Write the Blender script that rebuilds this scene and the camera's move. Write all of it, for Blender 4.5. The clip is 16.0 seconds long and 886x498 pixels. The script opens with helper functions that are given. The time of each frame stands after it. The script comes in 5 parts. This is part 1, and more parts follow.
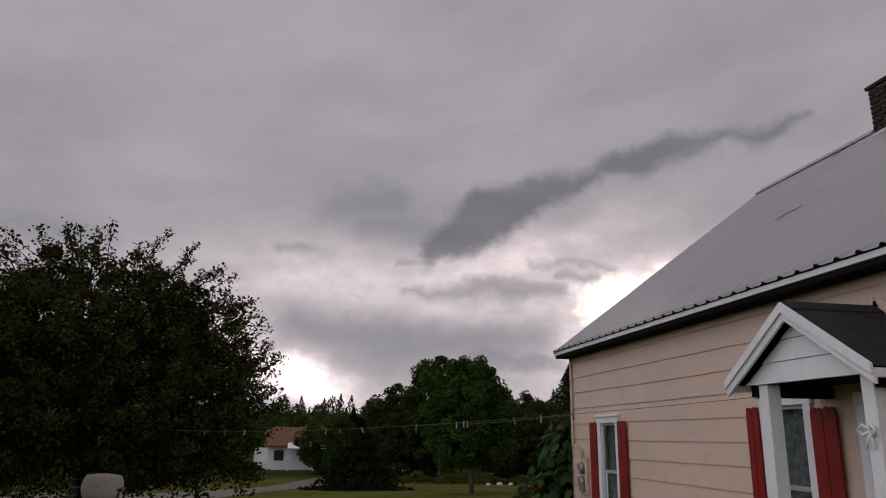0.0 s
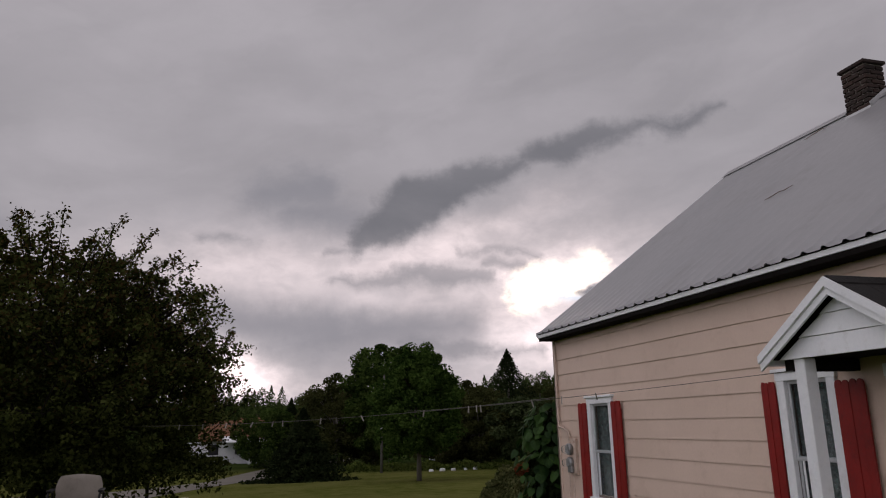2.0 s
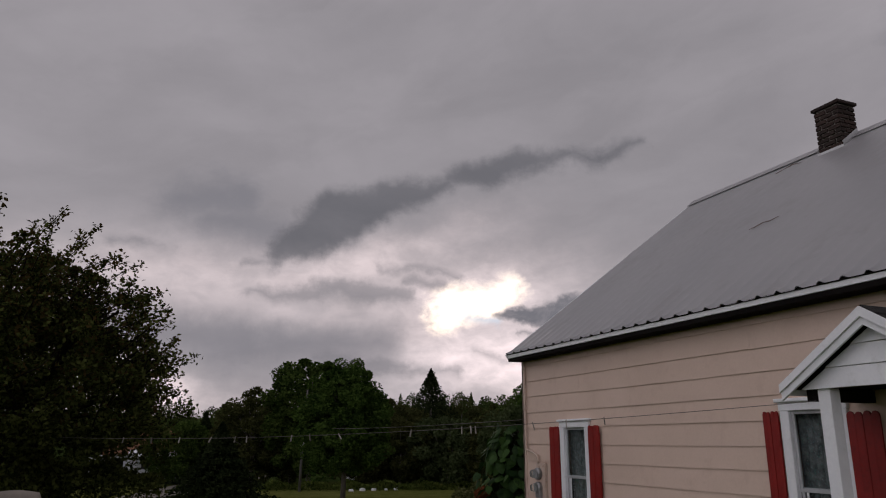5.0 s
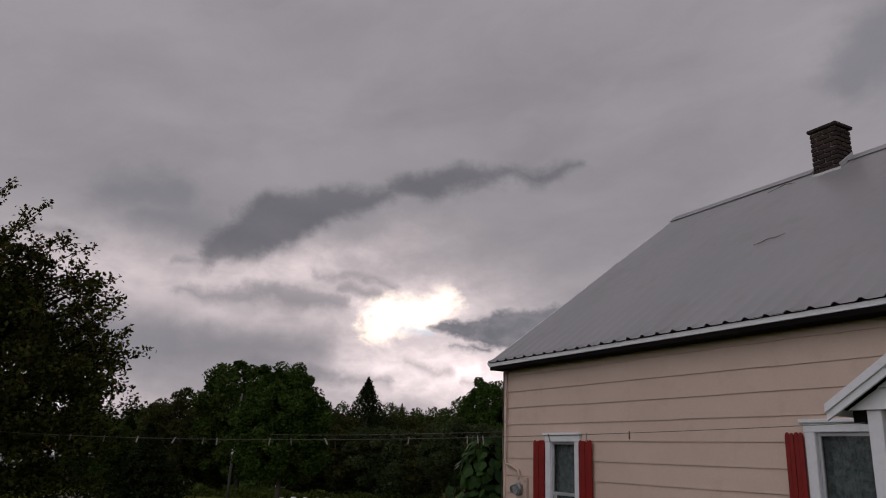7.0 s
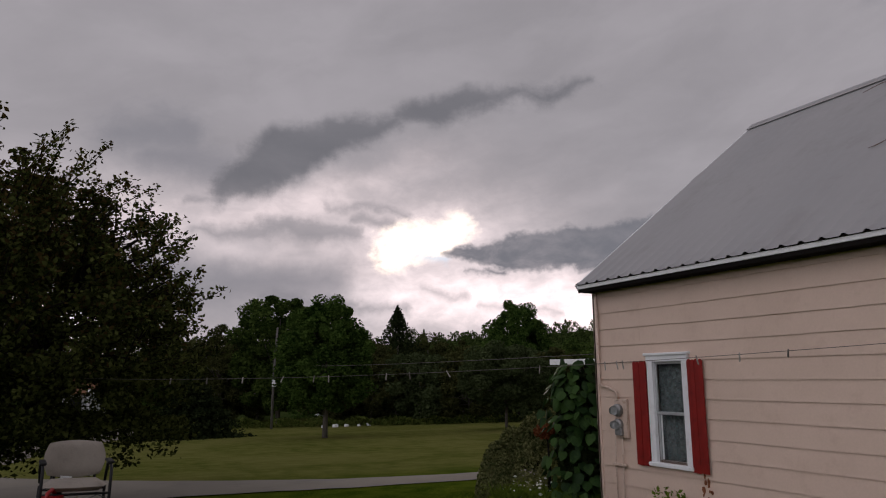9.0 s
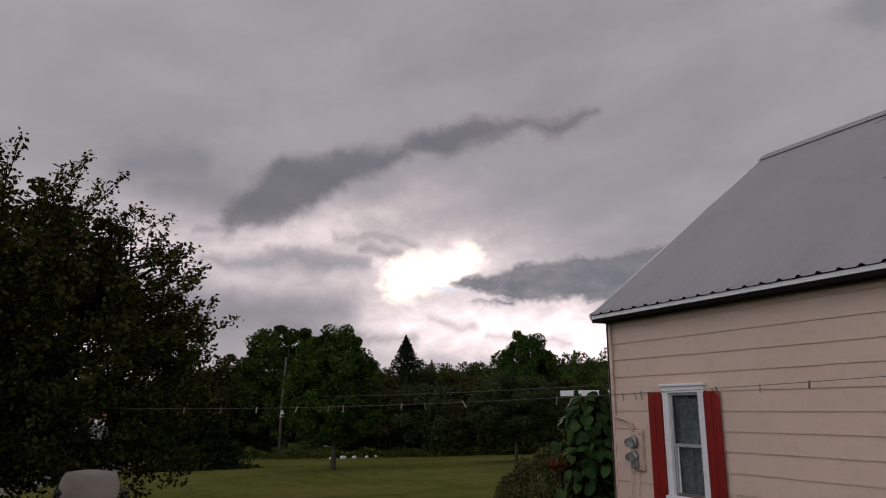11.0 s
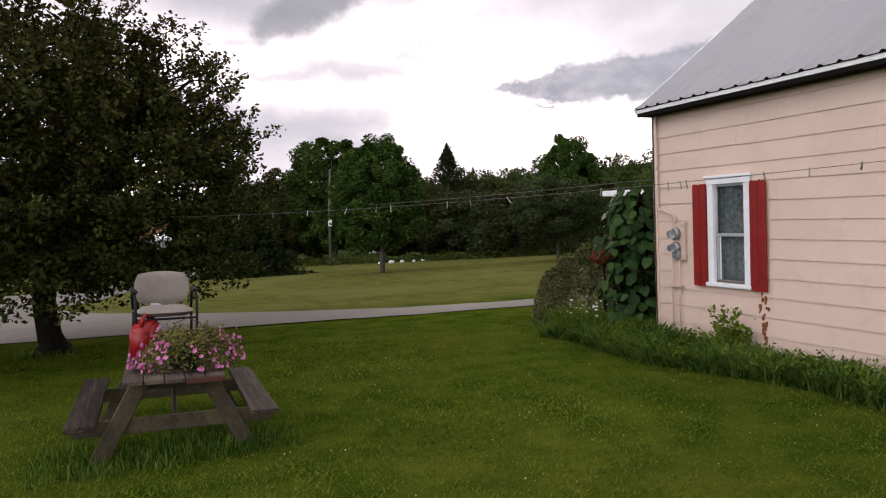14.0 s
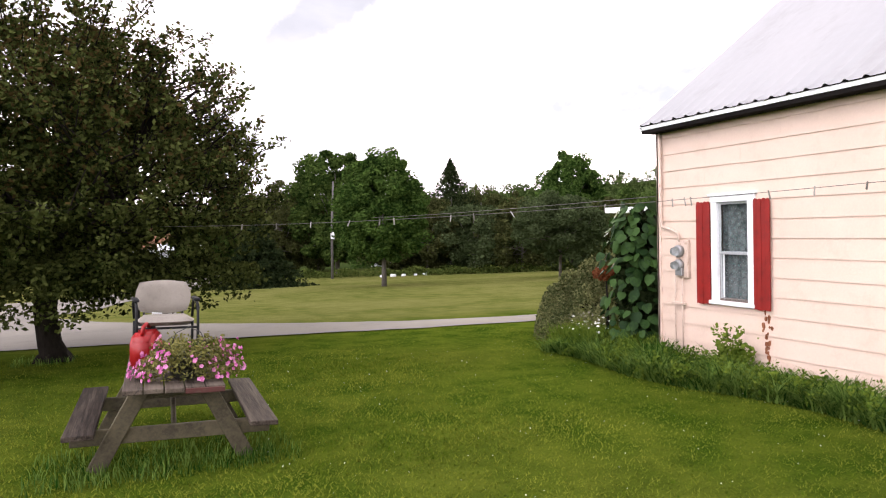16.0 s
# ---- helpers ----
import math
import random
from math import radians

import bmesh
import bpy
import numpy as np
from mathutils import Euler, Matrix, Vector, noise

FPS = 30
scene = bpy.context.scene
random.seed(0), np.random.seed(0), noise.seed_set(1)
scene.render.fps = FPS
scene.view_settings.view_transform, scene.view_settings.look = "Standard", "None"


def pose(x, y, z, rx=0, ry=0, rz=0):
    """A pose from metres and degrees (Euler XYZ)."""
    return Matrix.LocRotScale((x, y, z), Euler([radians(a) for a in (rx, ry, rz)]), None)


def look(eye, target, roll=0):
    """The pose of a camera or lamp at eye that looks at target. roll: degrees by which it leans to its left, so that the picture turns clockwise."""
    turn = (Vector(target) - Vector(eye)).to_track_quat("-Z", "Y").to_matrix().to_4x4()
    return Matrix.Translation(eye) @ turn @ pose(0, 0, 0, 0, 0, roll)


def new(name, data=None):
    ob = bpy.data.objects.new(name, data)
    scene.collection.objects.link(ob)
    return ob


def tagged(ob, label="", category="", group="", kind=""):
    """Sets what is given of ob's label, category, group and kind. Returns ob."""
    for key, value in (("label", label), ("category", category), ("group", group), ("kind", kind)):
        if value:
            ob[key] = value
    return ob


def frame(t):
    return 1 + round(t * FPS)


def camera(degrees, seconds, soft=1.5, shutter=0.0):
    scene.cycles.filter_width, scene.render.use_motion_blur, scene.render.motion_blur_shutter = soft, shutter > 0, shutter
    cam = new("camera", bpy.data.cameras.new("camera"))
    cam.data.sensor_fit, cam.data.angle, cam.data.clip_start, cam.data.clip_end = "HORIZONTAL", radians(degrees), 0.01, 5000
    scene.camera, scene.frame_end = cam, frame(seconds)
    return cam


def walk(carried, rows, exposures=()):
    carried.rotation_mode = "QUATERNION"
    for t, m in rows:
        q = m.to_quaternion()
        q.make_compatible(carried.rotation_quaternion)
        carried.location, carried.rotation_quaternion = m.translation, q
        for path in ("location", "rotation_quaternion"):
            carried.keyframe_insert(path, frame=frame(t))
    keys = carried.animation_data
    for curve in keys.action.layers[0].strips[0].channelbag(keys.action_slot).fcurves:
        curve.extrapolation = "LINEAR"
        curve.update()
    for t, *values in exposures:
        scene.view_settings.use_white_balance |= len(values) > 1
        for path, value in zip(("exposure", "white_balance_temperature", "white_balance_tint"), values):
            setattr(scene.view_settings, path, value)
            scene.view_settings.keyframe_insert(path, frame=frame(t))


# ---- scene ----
cam = camera(62.9, 16.0, 1.1)
PATH = [
    (0, (-0.086, 0.253, 1.955), (0.277, 2.155, 2.457), 0.6),
    (0.5, (-0.235, 0.381, 1.964), (0.205, 2.28, 2.411), 2.4),
    (1, (-0.438, 0.489, 1.943), (0.191, 2.345, 2.344), 1.1),
    (1.5, (-0.634, 0.564, 1.954), (-0.083, 2.446, 2.348), 0.4),
    (2, (-0.871, 0.668, 1.94), (-0.314, 2.531, 2.409), -1.4),
    (2.5, (-0.909, 0.842, 1.961), (-0.299, 2.675, 2.479), -0.9),
    (3, (-1.113, 0.883, 1.985), (-0.45, 2.712, 2.446), -2.7),
    (3.5, (-1.231, 0.911, 1.987), (-0.528, 2.711, 2.503), -0.3),
    (4, (-1.311, 1.064, 1.989), (-0.595, 2.845, 2.551), -1.9),
    (4.2, (-1.335, 1.118, 1.982), (-0.621, 2.905, 2.528), -0.7),
    (6.3, (-1.779, 1.731, 1.959), (-0.993, 3.503, 2.452), -0.1),
    (6.5, (-1.792, 1.843, 1.964), (-1.035, 3.628, 2.456), 0.7),
    (7, (-1.906, 2.141, 1.935), (-1.0, 3.838, 2.483), 2.2),
    (7.5, (-2.1, 2.311, 1.968), (-1.129, 3.97, 2.519), 3.6),
    (8, (-2.231, 2.599, 1.961), (-1.297, 4.287, 2.489), 2.4),
    (8.5, (-2.482, 2.771, 1.929), (-1.524, 4.457, 2.422), 2.0),
    (9, (-2.636, 2.944, 1.993), (-1.736, 4.696, 2.342), -0.6),
    (9.5, (-2.73, 2.924, 1.994), (-1.845, 4.672, 2.398), 1.2),
    (10, (-2.718, 2.946, 1.99), (-1.831, 4.688, 2.412), 0.1),
    (10.2, (-2.71, 2.971, 1.975), (-1.835, 4.717, 2.405), -0.2),
    (12.3, (-2.776, 2.886, 2.006), (-1.88, 4.623, 2.428), -1.3),
    (12.5, (-2.802, 2.868, 1.999), (-1.895, 4.62, 2.322), -1.9),
    (13, (-2.737, 2.943, 1.971), (-1.899, 4.757, 2.057), -2.4),
    (13.5, (-2.746, 2.955, 1.929), (-1.936, 4.784, 1.926), -1.7),
    (14, (-2.742, 2.977, 1.889), (-1.96, 4.815, 1.799), -2.2),
    (14.5, (-2.742, 2.96, 1.863), (-1.98, 4.805, 1.734), -2.2),
    (15, (-2.736, 3.035, 1.853), (-1.992, 4.887, 1.723), -2.1),
    (15.5, (-2.741, 3.002, 1.867), (-1.986, 4.851, 1.76), -1.8),
    (16, (-2.746, 2.995, 1.878), (-1.967, 4.836, 1.828), -1.3),
]
EXPOSURES = [(0.0, 0.2), (1.0, 0.3), (1.6, 0.28), (2.5, 0.25), (3.0, 0.2), (3.5, -0.08), (4.0, -0.05), (7.0, -0.03), (8.2, 0.0), (9.0, 0.15), (12.5, 0.15), (12.9, 0.2), (13.2, 0.45), (13.5, 0.85), (13.8, 1.15), (14.1, 1.55), (14.5, 2.0), (15.0, 2.32), (15.4, 2.43), (16.0, 2.53)]
walk(cam, [(t, look(eye, target, roll)) for t, eye, target, roll in PATH], EXPOSURES)


# ---- world and sun ----
class Graph:
    """Short hand for chains of math nodes in one node tree."""
    def __init__(self, tree):
        self.t = tree

    def node(self, kind):
        return self.t.nodes.new(kind)

    def op(self, kind, operation):
        n = self.t.nodes.new(kind)
        n.operation = operation
        return n

    def put(self, socket, value):
        if isinstance(value, bpy.types.NodeSocket):
            self.t.links.new(value, socket)
        else:
            socket.default_value = value

    def m(self, op, a, b=0.0, c=0.0):
        n = self.op("ShaderNodeMath", op)
        for k, v in enumerate((a, b, c)):
            self.put(n.inputs[k], v)
        return n.outputs[0]

    def mix(self, fac, a, b, blend="MIX"):
        n = self.node("ShaderNodeMix")
        n.data_type, n.blend_type = "RGBA", blend
        self.put(n.inputs[0], fac)
        for k, v in ((6, a), (7, b)):
            self.put(n.inputs[k], (*v, 1.0) if isinstance(v, tuple) and len(v) == 3 else v)
        return n.outputs[2]

    def ramp(self, fac, lo, hi, to_lo=0.0, to_hi=1.0, smooth=True):
        n = self.node("ShaderNodeMapRange")
        n.interpolation_type = "SMOOTHSTEP" if smooth else "LINEAR"
        self.put(n.inputs[0], fac)
        for k, v in ((1, lo), (2, hi), (3, to_lo), (4, to_hi)):
            n.inputs[k].default_value = v
        return n.outputs[0]

    def noise(self, vec, scale, detail=5.0, rough=0.55, distort=0.0):
        n = self.node("ShaderNodeTexNoise")
        self.put(n.inputs["Vector"], vec)
        for key, v in (("Scale", scale), ("Detail", detail), ("Roughness", rough), ("Distortion", distort)):
            n.inputs[key].default_value = v
        return n.outputs


world = bpy.data.worlds.new("overcast_evening")
scene.world = world
world.use_nodes = True
world.node_tree.nodes.clear()
g = Graph(world.node_tree)
SUN_AZ, SUN_EL = 25.0, 11.0            # degrees from +y towards +x, and above the horizon
way = g.node("ShaderNodeTexCoord").outputs["Generated"]
sep = g.node("ShaderNodeSeparateXYZ")
g.put(sep.inputs[0], way)
wx, wy, wz = sep.outputs
az0 = g.m("MULTIPLY", g.m("ARCTAN2", wx, wy), 57.2958)
el0 = g.m("MULTIPLY", g.m("ARCSINE", wz), 57.2958)
# flat cloud deck: directions laid on a plane overhead
flat = g.node("ShaderNodeCombineXYZ")
den = g.m("ADD", g.m("MAXIMUM", wz, 0.0), 0.22)
g.put(flat.inputs[0], g.m("DIVIDE", wx, den))
g.put(flat.inputs[1], g.m("DIVIDE", wy, den))
deck = flat.outputs[0]
fine = g.noise(way, 15.0, 8.0, 0.62)
fs = g.node("ShaderNodeSeparateColor")
g.put(fs.inputs[0], fine[1])
az = g.m("ADD", az0, g.m("MULTIPLY", g.m("SUBTRACT", fs.outputs[0], 0.5), 4.2))
el = g.m("ADD", el0, g.m("MULTIPLY", g.m("SUBTRACT", fs.outputs[1], 0.5), 2.8))

# drawn-out wisps: a noise much longer along the drift of the storm than across it
band = g.node("ShaderNodeCombineXYZ")
g.put(band.inputs[0], g.m("ADD", g.m("MULTIPLY", az, 0.030), g.m("MULTIPLY", el, 0.02)))
g.put(band.inputs[1], g.m("ADD", g.m("MULTIPLY", el, 0.13), g.m("MULTIPLY", az, -0.040)))
wisps = g.noise(band.outputs[0], 1.5, 7.0, 0.55, 0.5)[0]


def blob(a0, e0, sa, se, turn=0.0):
    """A soft oval patch of light or cloud, centre and radii in degrees."""
    c, s = math.cos(radians(turn)), math.sin(radians(turn))
    da, de = g.m("SUBTRACT", az, a0), g.m("SUBTRACT", el, e0)
    u = g.m("DIVIDE", g.m("ADD", g.m("MULTIPLY", da, c), g.m("MULTIPLY", de, s)), sa)
    v = g.m("DIVIDE", g.m("SUBTRACT", g.m("MULTIPLY", de, c), g.m("MULTIPLY", da, s)), se)
    q = g.m("ADD", g.m("MULTIPLY", u, u), g.m("MULTIPLY", v, v))
    return g.m("POWER", 2.718, g.m("MULTIPLY", q, -1.0))


def streak(a0, e0, r0, a1, e1, r1):
    """Degrees inside a tapering streak of cloud from one end to the other (negative outside)."""
    du, dv = a1 - a0, e1 - e0
    l2 = du * du + dv * dv
    pa, pe = g.m("SUBTRACT", az, a0), g.m("SUBTRACT", el, e0)
    n = g.op("ShaderNodeMath", "ADD")
    n.use_clamp = True
    g.put(n.inputs[0], g.m("MULTIPLY", pa, du / l2))
    g.put(n.inputs[1], g.m("MULTIPLY", pe, dv / l2))
    k = n.outputs[0]
    dx = g.m("SUBTRACT", pa, g.m("MULTIPLY", k, du))
    dy = g.m("SUBTRACT", pe, g.m("MULTIPLY", k, dv))
    d = g.m("SQRT", g.m("ADD", g.m("MULTIPLY", dx, dx), g.m("MULTIPLY", dy, dy)))
    return g.m("SUBTRACT", g.m("ADD", r0, g.m("MULTIPLY", k, r1 - r0)), d)


def chain(*knots):
    """Streaks joined end to end through (azimuth, elevation, radius) knots."""
    return [streak(*a, *b) for a, b in zip(knots, knots[1:])]


def mass(streaks, soft, ragged, lo=-1.0):
    """Cover of a cloud made of streaks: eroded by noise, soft towards its rim."""
    out = streaks[0]
    for q in streaks[1:]:
        out = g.m("SMOOTH_MAX", out, q, 0.25)
    out = g.m("ADD", out, g.m("MULTIPLY", g.m("SUBTRACT", puff, 0.5), ragged))
    return g.ramp(out, lo * soft, soft)


def total(*parts):
    out = parts[0]
    for p in parts[1:]:
        out = g.m("ADD", out, p)
    return out


broad = g.noise(deck, 1.1, 6.0, 0.5, 0.6)[0]
shade = g.m("ADD", g.m("MULTIPLY", g.ramp(broad, 0.25, 0.75), 0.55), g.m("MULTIPLY", g.ramp(wisps, 0.25, 0.75), 0.45))
lumps_at = g.op("ShaderNodeVectorMath", "MULTIPLY")
g.put(lumps_at.inputs[0], way)
lumps_at.inputs[1].default_value = (1.0, 1.0, 2.6)
lumps = g.noise(lumps_at.outputs[0], 4.2, 8.0, 0.55, 0.35)[0]
puff_at = g.op("ShaderNodeVectorMath", "MULTIPLY")
g.put(puff_at.inputs[0], way)
puff_at.inputs[1].default_value = (1.0, 1.0, 1.8)
puff = g.noise(puff_at.outputs[0], 26.0, 8.0, 0.6, 0.3)[0]
shade = g.m("ADD", g.m("MULTIPLY", shade, 0.75), g.m("MULTIPLY", g.ramp(lumps, 0.3, 0.7), 0.25))
cloud = g.mix(shade, (0.262, 0.247, 0.268), (0.392, 0.366, 0.396))
# pale light low in the west and along the under side of the long roll
veil_light = total(g.m("MULTIPLY", blob(19.0, 14.6, 8.0, 1.5, 16), 0.30), g.m("MULTIPLY", blob(27.5, 9.8, 10.0, 5.0, 0), 0.42), g.m("MULTIPLY", blob(25.8, 10.8, 4.4, 2.6, 5), 0.50),
                   g.m("MULTIPLY", blob(29.0, 6.0, 8.0, 2.2, 0), 0.65), g.m("MULTIPLY", blob(40.0, 5.0, 8.0, 3.0, 0), 0.80), g.m("MULTIPLY", blob(-1.0, 4.2, 4.2, 1.5, -10), 1.9), g.m("MULTIPLY", blob(-6.0, 7.6, 1.8, 2.2, 20), 0.8),
                   g.m("MULTIPLY", blob(12.0, 2.6, 18.0, 1.6, 0), 0.22), g.m("MULTIPLY", blob(2.0, 12.2, 16.0, 2.6, 3), 0.24), g.m("MULTIPLY", blob(14.0, 9.5, 9.0, 0.9, 0), 0.16), g.m("MULTIPLY", blob(6.0, 10.0, 16.0, 5.0, 0), 0.09))
uneven = g.m("MULTIPLY", g.ramp(puff, 0.3, 0.7, 0.78, 1.2), g.ramp(lumps, 0.3, 0.7, 0.7, 1.25))
cloud = g.mix(1.0, cloud, g.mix(1.0, (0.80, 0.64, 0.625), g.m("MULTIPLY", veil_light, uneven), "MULTIPLY"), "ADD")
# broad thin grey sheets
sheets = mass([streak(-1.0, 8.6, 1.3, 7.5, 7.4, 1.7), streak(9.0, 7.4, 1.2, 18.5, 7.2, 1.2), streak(4.5, 16.6, 1.2, 9.4, 15.6, 1.3), streak(2.2, 17.6, 1.2, 6.6, 18.2, 1.5), streak(-27.0, 14.4, 1.2, -15.0, 13.6, 0.4),
               streak(60.0, 27.0, 2.0, 68.0, 31.0, 3.5)], 1.5, 2.2)
cloud = g.mix(g.m("MULTIPLY", sheets, 0.6), cloud, (0.185, 0.184, 0.214))
# torn streaks below the roll
torn = mass(chain((7.6, 10.9, 0.3), (13.0, 11.5, 0.6), (17.5, 11.4, 0.7), (20.8, 10.9, 0.6)) + chain((18.2, 13.3, 0.1), (22.0, 13.2, 0.15), (24.6, 12.7, 0.2)) + chain((20.0, 12.3, 0.3), (23.4, 11.9, 0.35))
            + chain((7.2, 13.5, 0.15), (9.6, 13.2, 0.3)) + chain((-2.0, 14.1, 0.3), (1.4, 13.9, 0.15)) + chain((25.0, 6.7, 0.15), (28.8, 6.2, 0.3)) + chain((20.5, 5.2, 0.3), (24.2, 5.3, 0.3)) + chain((30.0, 5.3, 0.15), (36.5, 5.0, 0.2))
            + chain((14.0, 5.9, 0.6), (20.0, 5.6, 0.5)), 0.55, 1.7)
cloud = g.mix(g.m("MULTIPLY", torn, 0.62), cloud, (0.215, 0.208, 0.232))
# the long dark roll of cloud, thick at its lower end
roll_cloud = mass(chain((9.6, 14.2, 0.7), (11.6, 15.3, 1.6), (14.6, 17.3, 2.1), (18.6, 18.8, 1.35), (23.4, 19.8, 0.55)) + chain((23.4, 20.2, 0.4), (26.8, 21.0, 1.15), (29.6, 21.4, 1.0), (32.2, 21.7, 0.5))
                  + chain((32.2, 21.7, 0.45), (36.2, 21.8, 0.5), (39.0, 22.5, 0.15)), 0.75, 1.3)
cloud = g.mix(g.m("MULTIPLY", roll_cloud, g.ramp(lumps, 0.3, 0.7, 0.98, 0.78)), cloud, (0.150, 0.148, 0.167))
gap = mass(chain((23.2, 9.6, 0.2), (24.6, 10.3, 0.75), (26.2, 10.7, 0.55), (28.6, 11.3, 0.1)), 1.5, 2.2)
open_sky = g.node("ShaderNodeTexSky")
open_sky.sky_type, open_sky.sun_disc = "NISHITA", False
open_sky.sun_elevation, open_sky.sun_rotation = radians(SUN_EL), radians(SUN_AZ)
veil = g.mix(1.0, g.mix(1.0, open_sky.outputs[0], (0.06, 0.06, 0.06), "MULTIPLY"), (1.15, 1.05, 1.0), "ADD")
cloud = g.mix(gap, cloud, veil)
blue_hole = mass(chain((24.8, 9.1, 0.15), (27.4, 9.1, 0.2)), 0.5, 0.8)
cloud = g.mix(g.m("MULTIPLY", blue_hole, 0.8), cloud, (0.62, 0.74, 0.88))
right_bank = mass(chain((27.2, 9.7, 0.15), (29.8, 9.5, 0.8), (33.0, 9.5, 1.45), (38.0, 9.8, 1.65), (46.0, 10.2, 1.7), (58.0, 11.0, 1.8)) + chain((29.0, 8.3, 0.15), (32.5, 8.0, 0.3)), 0.32, 1.25)
cloud = g.mix(g.m("MULTIPLY", right_bank, g.ramp(puff, 0.3, 0.7, 0.98, 0.8)), cloud, (0.165, 0.166, 0.192))

# unseen sky away from the storm, brightened towards -x to light the wall
behind = g.m("ADD", g.m("MULTIPLY", wx, -0.97), g.m("MULTIPLY", wy, -0.24))
lift = g.ramp(behind, 0.1, 0.95, 0.95, 2.9)
lifted = g.op("ShaderNodeVectorMath", "SCALE")
g.put(lifted.inputs[0], cloud)
g.put(lifted.inputs["Scale"], lift)
back = g.node("ShaderNodeBackground")
g.put(back.inputs[0], lifted.outputs[0])
back.inputs[1].default_value = 1.0
world_out = g.node("ShaderNodeOutputWorld")
g.put(world_out.inputs[0], back.outputs[0])

sun = new("sun", bpy.data.lights.new("sun", "SUN"))
sun.data.energy, sun.data.angle, sun.data.color = 0.5, radians(14), (1.0, 0.86, 0.74)
sun_way = Vector((math.sin(radians(SUN_AZ)) * math.cos(radians(SUN_EL)), math.cos(radians(SUN_AZ)) * math.cos(radians(SUN_EL)), math.sin(radians(SUN_EL))))
sun.matrix_basis = look(sun_way * 300, (0, 0, 0))


# ---- materials ----
def stuff_of(name, c1, c2, rough=0.7, coarse=1.2, fine_scale=25.0, bump=0.15, metal=0.0, c3=None, stain=0.0, per_piece=0.0, per_island=0.0,
             through_light=0.0, stretch=(1, 1, 1), spec=0.4, own=False):
    """A worn surface: two colours mixed at two scales, an optional stain colour, grain in the relief."""
    mt = bpy.data.materials.new(name)
    mt.use_nodes = True
    mt.node_tree.nodes.clear()
    h = Graph(mt.node_tree)
    if own:
        src = h.node("ShaderNodeTexCoord").outputs["Object"]
    else:
        src = h.node("ShaderNodeNewGeometry").outputs["Position"]
    mp = h.op("ShaderNodeVectorMath", "MULTIPLY")
    h.put(mp.inputs[0], src)
    mp.inputs[1].default_value = stretch
    vec = mp.outputs[0]
    big, small = h.noise(vec, coarse, 4.0)[0], h.noise(vec, fine_scale, 4.0, 0.65)[0]
    fac = h.m("ADD", h.m("MULTIPLY", h.ramp(big, 0.3, 0.7), 0.55), h.m("MULTIPLY", h.ramp(small, 0.25, 0.75), 0.45))
    if per_piece:
        fac = h.m("ADD", fac, h.m("MULTIPLY", h.m("SUBTRACT", h.node("ShaderNodeObjectInfo").outputs["Random"], 0.5), per_piece))
    if per_island:
        fac = h.m("ADD", fac, h.m("MULTIPLY", h.m("SUBTRACT", h.node("ShaderNodeNewGeometry").outputs["Random Per Island"], 0.5), per_island))
    n = h.node("ShaderNodeClamp")
    h.put(n.inputs[0], fac)
    col = h.mix(n.outputs[0], c1, c2)
    if c3:
        worn = h.noise(vec, coarse * 3.1, 6.0, 0.7)[0]
        col = h.mix(h.m("MULTIPLY", h.ramp(worn, 0.52, 0.68), stain), col, c3)
    b = h.node("ShaderNodeBsdfPrincipled")
    h.put(b.inputs["Base Color"], col)
    h.put(b.inputs["Roughness"], h.ramp(small, 0.2, 0.8, max(0.02, rough - 0.08), min(1.0, rough + 0.08)))
    b.inputs["Metallic"].default_value = metal
    b.inputs["Specular IOR Level"].default_value = spec
    if bump:
        bp = h.node("ShaderNodeBump")
        bp.inputs["Strength"].default_value = bump
        bp.inputs["Distance"].default_value = 0.01
        h.put(bp.inputs["Height"], small)
        h.put(b.inputs["Normal"], bp.outputs[0])
    shader = b.outputs[0]
    if through_light:
        tr = h.node("ShaderNodeBsdfTranslucent")
        h.put(tr.inputs[0], col)
        mx = h.node("ShaderNodeMixShader")
        mx.inputs[0].default_value = through_light
        h.put(mx.inputs[1], shader)
        h.put(mx.inputs[2], tr.outputs[0])
        shader = mx.outputs[0]
    out = h.node("ShaderNodeOutputMaterial")
    h.put(out.inputs[0], shader)
    return mt


def glass_of(name, tint=(0.9, 0.95, 0.95)):
    mt = bpy.data.materials.new(name)
    mt.use_nodes = True
    b = mt.node_tree.nodes["Principled BSDF"]
    b.inputs["Base Color"].default_value = (*tint, 1)
    b.inputs["Roughness"].default_value = 0.03
    b.inputs["Transmission Weight"].default_value = 1.0
    b.inputs["IOR"].default_value = 1.3
    return mt


M_SIDING = stuff_of("painted_siding", (0.57, 0.44, 0.355), (0.65, 0.505, 0.415), 0.6, 1.1, 38, 0.2, c3=(0.50, 0.37, 0.29), stain=0.35, per_piece=0.1)
# dark colour puts shadow into the siding gaps; lifted seams use it too
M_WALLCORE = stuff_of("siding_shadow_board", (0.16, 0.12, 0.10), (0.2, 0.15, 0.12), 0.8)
M_WHITE = stuff_of("white_trim_paint", (0.70, 0.72, 0.74), (0.80, 0.81, 0.82), 0.5, 2.0, 30, 0.1, c3=(0.52, 0.52, 0.50), stain=0.35)
M_RED = stuff_of("red_shutter_paint", (0.165, 0.006, 0.004), (0.25, 0.01, 0.007), 0.55, 3.0, 40, 0.2, c3=(0.09, 0.005, 0.004), stain=0.4, per_piece=0.3)
M_RUST = stuff_of("rust", (0.16, 0.05, 0.02), (0.28, 0.11, 0.05), 0.85, 9, 60, 0.3)
